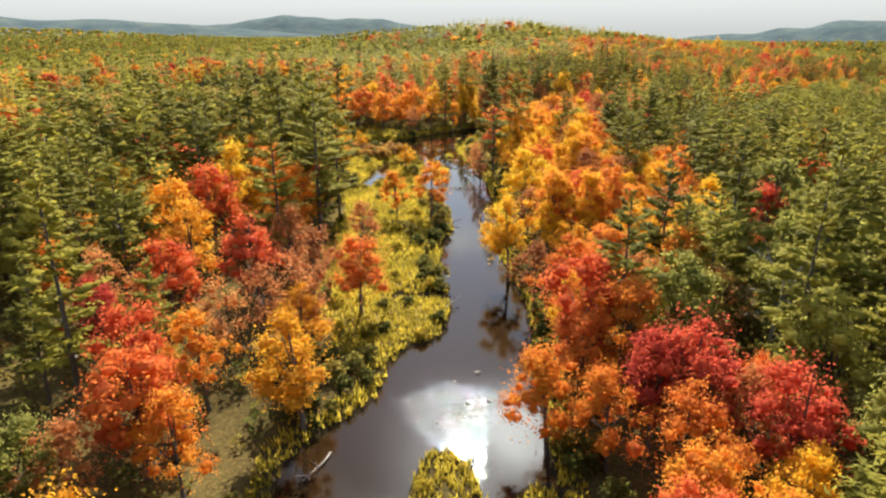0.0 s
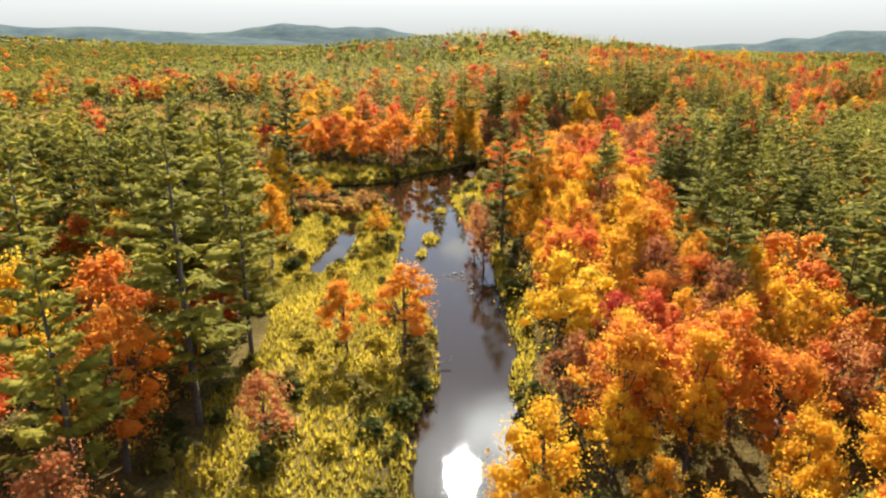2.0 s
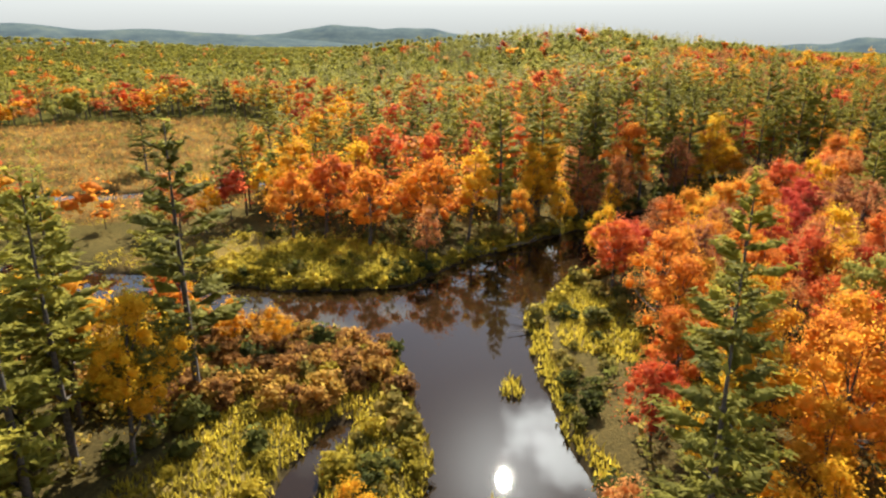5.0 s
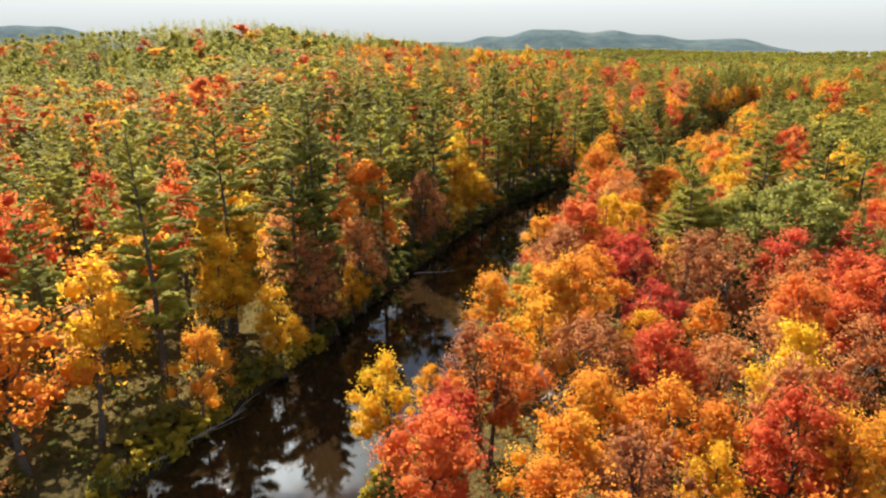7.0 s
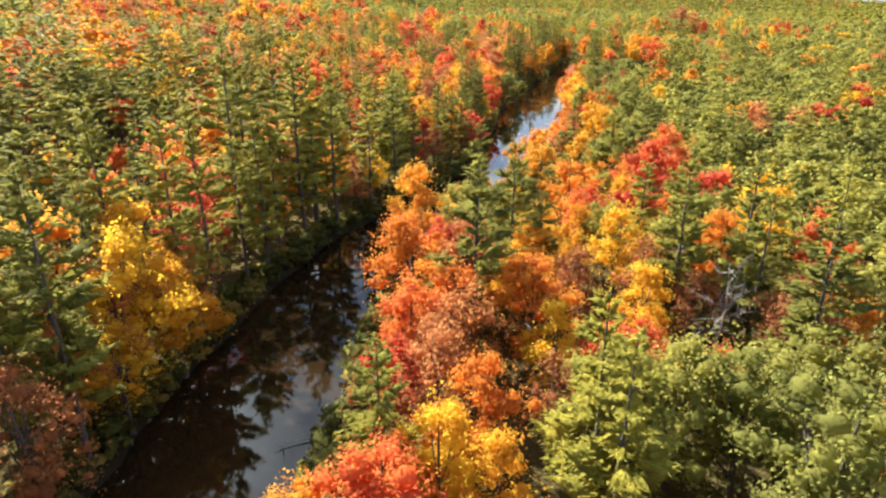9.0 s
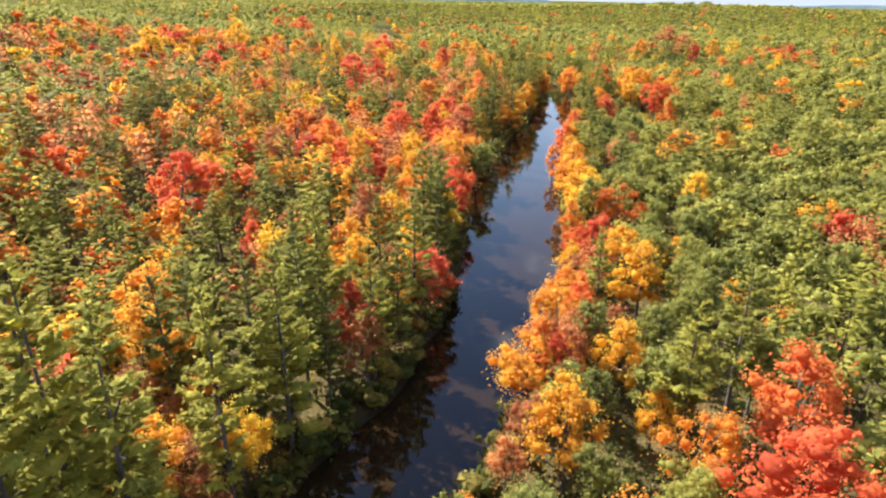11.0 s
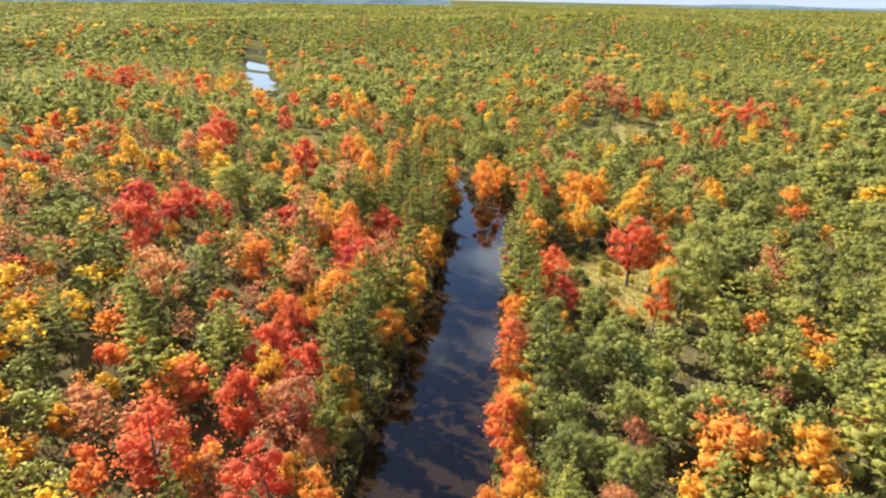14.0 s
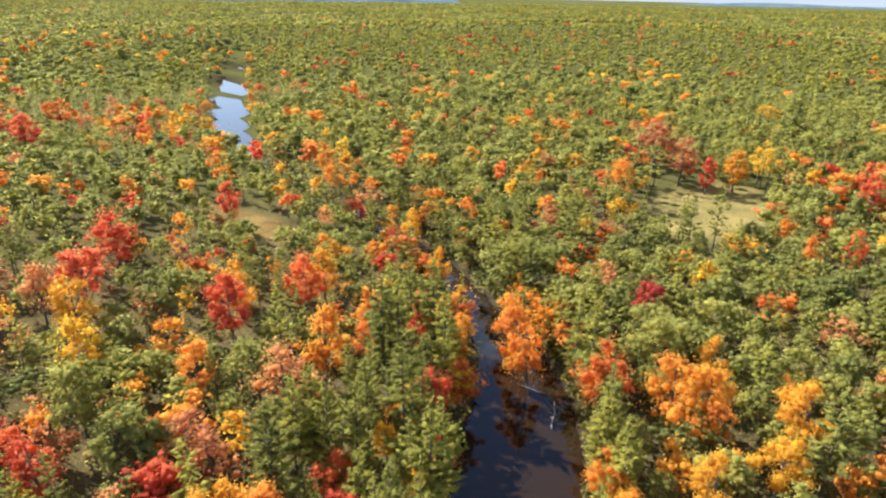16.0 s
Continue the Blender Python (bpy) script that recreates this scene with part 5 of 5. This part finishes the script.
def low_mass(name, leaf, xs, ys, hs, label, seed, count=60):
    """Low growth too thick to count: clumps of leaf sprays."""
    if not len(xs):
        return
    r = np.random.default_rng(seed)
    zs = land(xs, ys)
    lv, lf, _ = broadleaf(seed, 2.0, 1.25, count, 0.34, 4, low=0.0, wood=False, heart=0.7 if count > 30 else 0)[0]
    a = r.uniform(0, 6.28, len(xs))
    c, sn, s = np.cos(a)[:, None], np.sin(a)[:, None], (hs / 2)[:, None]
    v = np.stack([(lv[:, 0] * c - lv[:, 1] * sn) * s * 1.2 + xs[:, None], (lv[:, 0] * sn + lv[:, 1] * c) * s * 1.2 + ys[:, None], lv[:, 2] * s + zs[:, None]], -1).reshape(-1, 3)
    lf = (lf[None] + (np.arange(len(xs)) * len(lv))[:, None, None]).reshape(-1, 3)
    me = mesh_from(name, v, lf, [LEAF[leaf, False]], smooth=False, attrs=[("tint", np.repeat(r.random(len(xs)), len(lv)))])
    tagged(new(name, me), label, "undergrowth", kind="stuff")


for i, leaf in enumerate(("shrub", "heath", "sedge")):
    low_mass("undergrowth", leaf, bx[rest[i]], by[rest[i]], tall[rest[i]], "low bushes under the trees along the river", 95 + i)
ux, uy = scatter(3.5, -70, 330, 0, 460, 97)
ok = (away(ux, uy) < 75) & wooded(ux, uy) & (shore(ux, uy) > 4) & (meadow(ux, uy) < 0)
low_mass("undergrowth", "shrub", ux[ok], uy[ok], np.random.default_rng(98).uniform(0.8, 2.2, ok.sum()), "brown and olive saplings on the forest floor", 98, 26)
nx, ny = scatter(1.4, -40, 130, 196, 310, 104)
ns = shore(nx, ny)
ok = (ns > 0.35) & (ns < 3.0) & (away(nx, ny) < 75)
point = ok & (nx < 22) & (ny < 232)
low_mass("bank_sedge", "sedge", nx[point], ny[point], np.random.default_rng(108).uniform(0.6, 1.7, point.sum()), "golden sedge along the bend of the river", 108, 34)
ok &= ~point
low_mass("bank_bushes", "shrub", nx[ok], ny[ok], np.random.default_rng(104).uniform(0.9, 2.4, ok.sum()), "dark olive bushes crowding the river's edge", 104, 34)
nx, ny = scatter(2.1, 130, 345, 270, 560, 105)
ns = shore(nx, ny)
ok = (ns > 0.35) & (ns < 5.0)
low_mass("bank_bushes", "shrub", nx[ok], ny[ok], np.random.default_rng(105).uniform(0.8, 2.4, ok.sum()), "dark olive bushes crowding the river's edge", 105, 26)
vx, vy = scatter(2.1, -190, -40, 225, 380, 99)
ok = (meadow(vx, vy) > 0.2) & (shore(vx, vy) > 0.5)
low_mass("marsh_heath", "heath", vx[ok], vy[ok], np.random.default_rng(99).uniform(0.5, 1.3, ok.sum()), "russet heath and dry grass of an open marsh", 99, 24)

qx, qy = scatter(1.4, -80, -8, 194, 224, 106)
ok = (meadow(qx, qy) > -0.3) & (shore(qx, qy) > 0.5)
low_mass("sedge_clumps", "sedge", qx[ok], qy[ok], np.random.default_rng(106).uniform(0.4, 1.2, ok.sum()), "rank yellow grass and brown sedge on the point", 106, 20)
qx, qy = scatter(4.2, -190, -40, 225, 380, 107)
ok = (meadow(qx, qy) > 0.1) & (shore(qx, qy) > 0.5) & (wobble(qx, qy, 20, 9) > -0.1)
low_mass("marsh_bushes", "shrub", qx[ok], qy[ok], np.random.default_rng(107).uniform(0.7, 2.0, ok.sum()), "olive bushes scattered over the open marsh", 107, 24)
tx, ty = scatter(0.62, -60, 30, 30, 235, 101)
t_s, t_m = shore(tx, ty), meadow(tx, ty)
ok = (t_s > 0.25) & ((t_m > 0.05) | (t_s < 2.2)) & (away(tx, ty) < 62)
t2x, t2y = scatter(1.1, 150, 300, 300, 400, 102)
s2, m2 = shore(t2x, t2y), meadow(t2x, t2y)
ok2 = (s2 > 0.25) & ((m2 > 0.05) | (s2 < 2.2))
tx, ty = np.concatenate([tx[ok], t2x[ok2]]), np.concatenate([ty[ok], t2y[ok2]])
r_t = np.random.default_rng(103)
n_blade = 6
cx, cy = np.repeat(tx, n_blade), np.repeat(ty, n_blade)
ang, tilt_b, hb = r_t.uniform(0, 6.28, len(cx)), r_t.uniform(0.1, 0.75, len(cx)), r_t.uniform(0.35, 0.95, len(cx))
zb = land(cx, cy) - 0.05
o = 0.22
root_x, root_y = cx + r_t.uniform(-o, o, len(cx)) * 1.6, cy + r_t.uniform(-o, o, len(cx)) * 1.6
wv = 0.12
blades = np.stack([np.stack([root_x - np.sin(ang) * wv, root_y + np.cos(ang) * wv, zb], 1), np.stack([root_x + np.sin(ang) * wv, root_y - np.cos(ang) * wv, zb], 1),
                   np.stack([root_x + np.cos(ang) * tilt_b * hb, root_y + np.sin(ang) * tilt_b * hb, zb + hb], 1)], 1).reshape(-1, 3)
grass = new("sedge_grass", mesh_from("sedge_grass", blades, np.arange(len(blades)).reshape(-1, 3), [LEAF["sedge", False]],
                                     attrs=[("tint", np.repeat(np.clip(0.5 + 0.5 * wobble(cx, cy, 7, 8) + r_t.normal(size=len(cx)) * 0.2, 0, 1), 3))]))
tagged(grass, "tall yellow-green sedge and grass on the river banks", "grass", kind="stuff")

# ---------------------------------------------------------------- fallen wood and stones


def fallen_log(x, y, length, turn, thick=0.09, rise=0.1, branches=6, label="weathered grey fallen trunk lying at the water's edge"):
    """A dead trunk lying on the bank or in the shallows, with broken boughs."""
    r = np.random.default_rng(int(abs(x * 13 + y * 7)))
    xs = np.linspace(0, length, 7)
    stem = [(q, 0.12 * math.sin(q * 1.3), 0.1 + rise * q * 0.4) for q in xs]
    pieces = [tube(stem, [thick * (1 - 0.8 * q / length) for q in xs], 7)]
    e = new("fallen_log")
    part_of = [("trunk", pieces[0])]
    for i in range(branches):
        q = r.integers(2, 6)
        d = np.array([r.uniform(0.2, 1), r.uniform(-1, 1), r.uniform(0.1, 0.9)])
        ln = length * r.uniform(0.12, 0.3)
        p = np.array(stem[q])
        part_of.append(("branch", tube([p, p + d * ln * 0.6, p + d * ln + r.normal(size=3) * 0.1], [thick * 0.35, thick * 0.22, thick * 0.08], 4)))
    for part_name, w in part_of:
        new(part_name, wood_mesh(part_name, w, PALE_BARK)).parent = e
    z = max(0.0, float(land(np.array([x]), np.array([y]))[0]))
    e.matrix_basis = pose(x, y, z, 0, 0, turn)
    return tagged(e, label, "log", "fallen logs along the river")


for spec in ((0.3, 72.5, 3.2, 60), (-3.5, 110.5, 4.6, 10), (-1.5, 109.2, 3.6, 35), (0.4, 111.8, 2.6, 150), (-2.6, 107.6, 3.0, 80), 
             (4.4, 189.5, 3.0, 150), (4.0, 187.5, 2.6, 200), (5.0, 191.0, 2.5, 120), (-2.5, 215.5, 11.0, 30), (33.5, 249.0, 6.0, -20), (50.5, 243.5, 5.0, 150), (56.0, 250.0, 4.5, 165),
             (271.0, 387.5, 6.5, 25), (278.0, 392.5, 5.0, 100), (-9.0, 44.5, 4.0, 250), (-23.2, 61.3, 10.0, -13, 0.16), (-1.4, 106.4, 3.4, 15, 0.11, 0.1, 9), (0.2, 108.0, 3.0, 60, 0.10, 0.15, 9), (0.6, 105.2, 2.6, 100, 0.10, 0.1, 9), (1.0, 109.3, 2.2, 20, 0.09, 0.2, 8), (-2.0, 104.6, 3.0, -10, 0.10, 0.1, 8), (-23.5, 133.0, 4.5, -30, 0.12, 0.25, 9), (162.5, 309.5, 4.0, 160), (-15.0, 127.0, 3.5, 40)):
    fallen_log(*spec)


def boulder(x, y, size, seed):
    """A wet, rounded river stone."""
    bm = bmesh.new()
    bmesh.ops.create_icosphere(bm, subdivisions=2, radius=size)
    off = Vector((seed * 1.7, seed * 0.9, 0))
    for v in bm.verts:
        v.co *= 1 + 0.35 * noise.noise(v.co * (1.1 / size) + off)
        v.co.z *= 0.6
    me = bpy.data.meshes.new("boulder")
    bm.to_mesh(me)
    bm.free()
    me.materials.append(STONE)
    me.polygons.foreach_set("use_smooth", [True] * len(me.polygons))
    ob = new("boulder", me)
    ob.matrix_basis = pose(x, y, 0.0, 0, 0, seed * 40)
    return tagged(ob, "wet grey stone breaking the shallow water", "stone", "stones in the shallows")


STONE = bark_material("river_stone", (0.06, 0.055, 0.05), (0.30, 0.28, 0.25), 3.0)
r_stone = np.random.default_rng(120)
for i in range(24):
    cx0, cy0, sx, sy = ((3, 53, 5, 5), (6, 132, 2.5, 5), (-1.5, 110, 2.0, 1.5), (5, 137, 3, 4))[i % 4]
    sxx, syy = cx0 + r_stone.normal() * sx * 0.6, cy0 + r_stone.normal() * sy * 0.6
    if shore(np.array([sxx]), np.array([syy]))[0] < 0.6:
        boulder(sxx, syy, r_stone.uniform(0.15, 0.42), i)
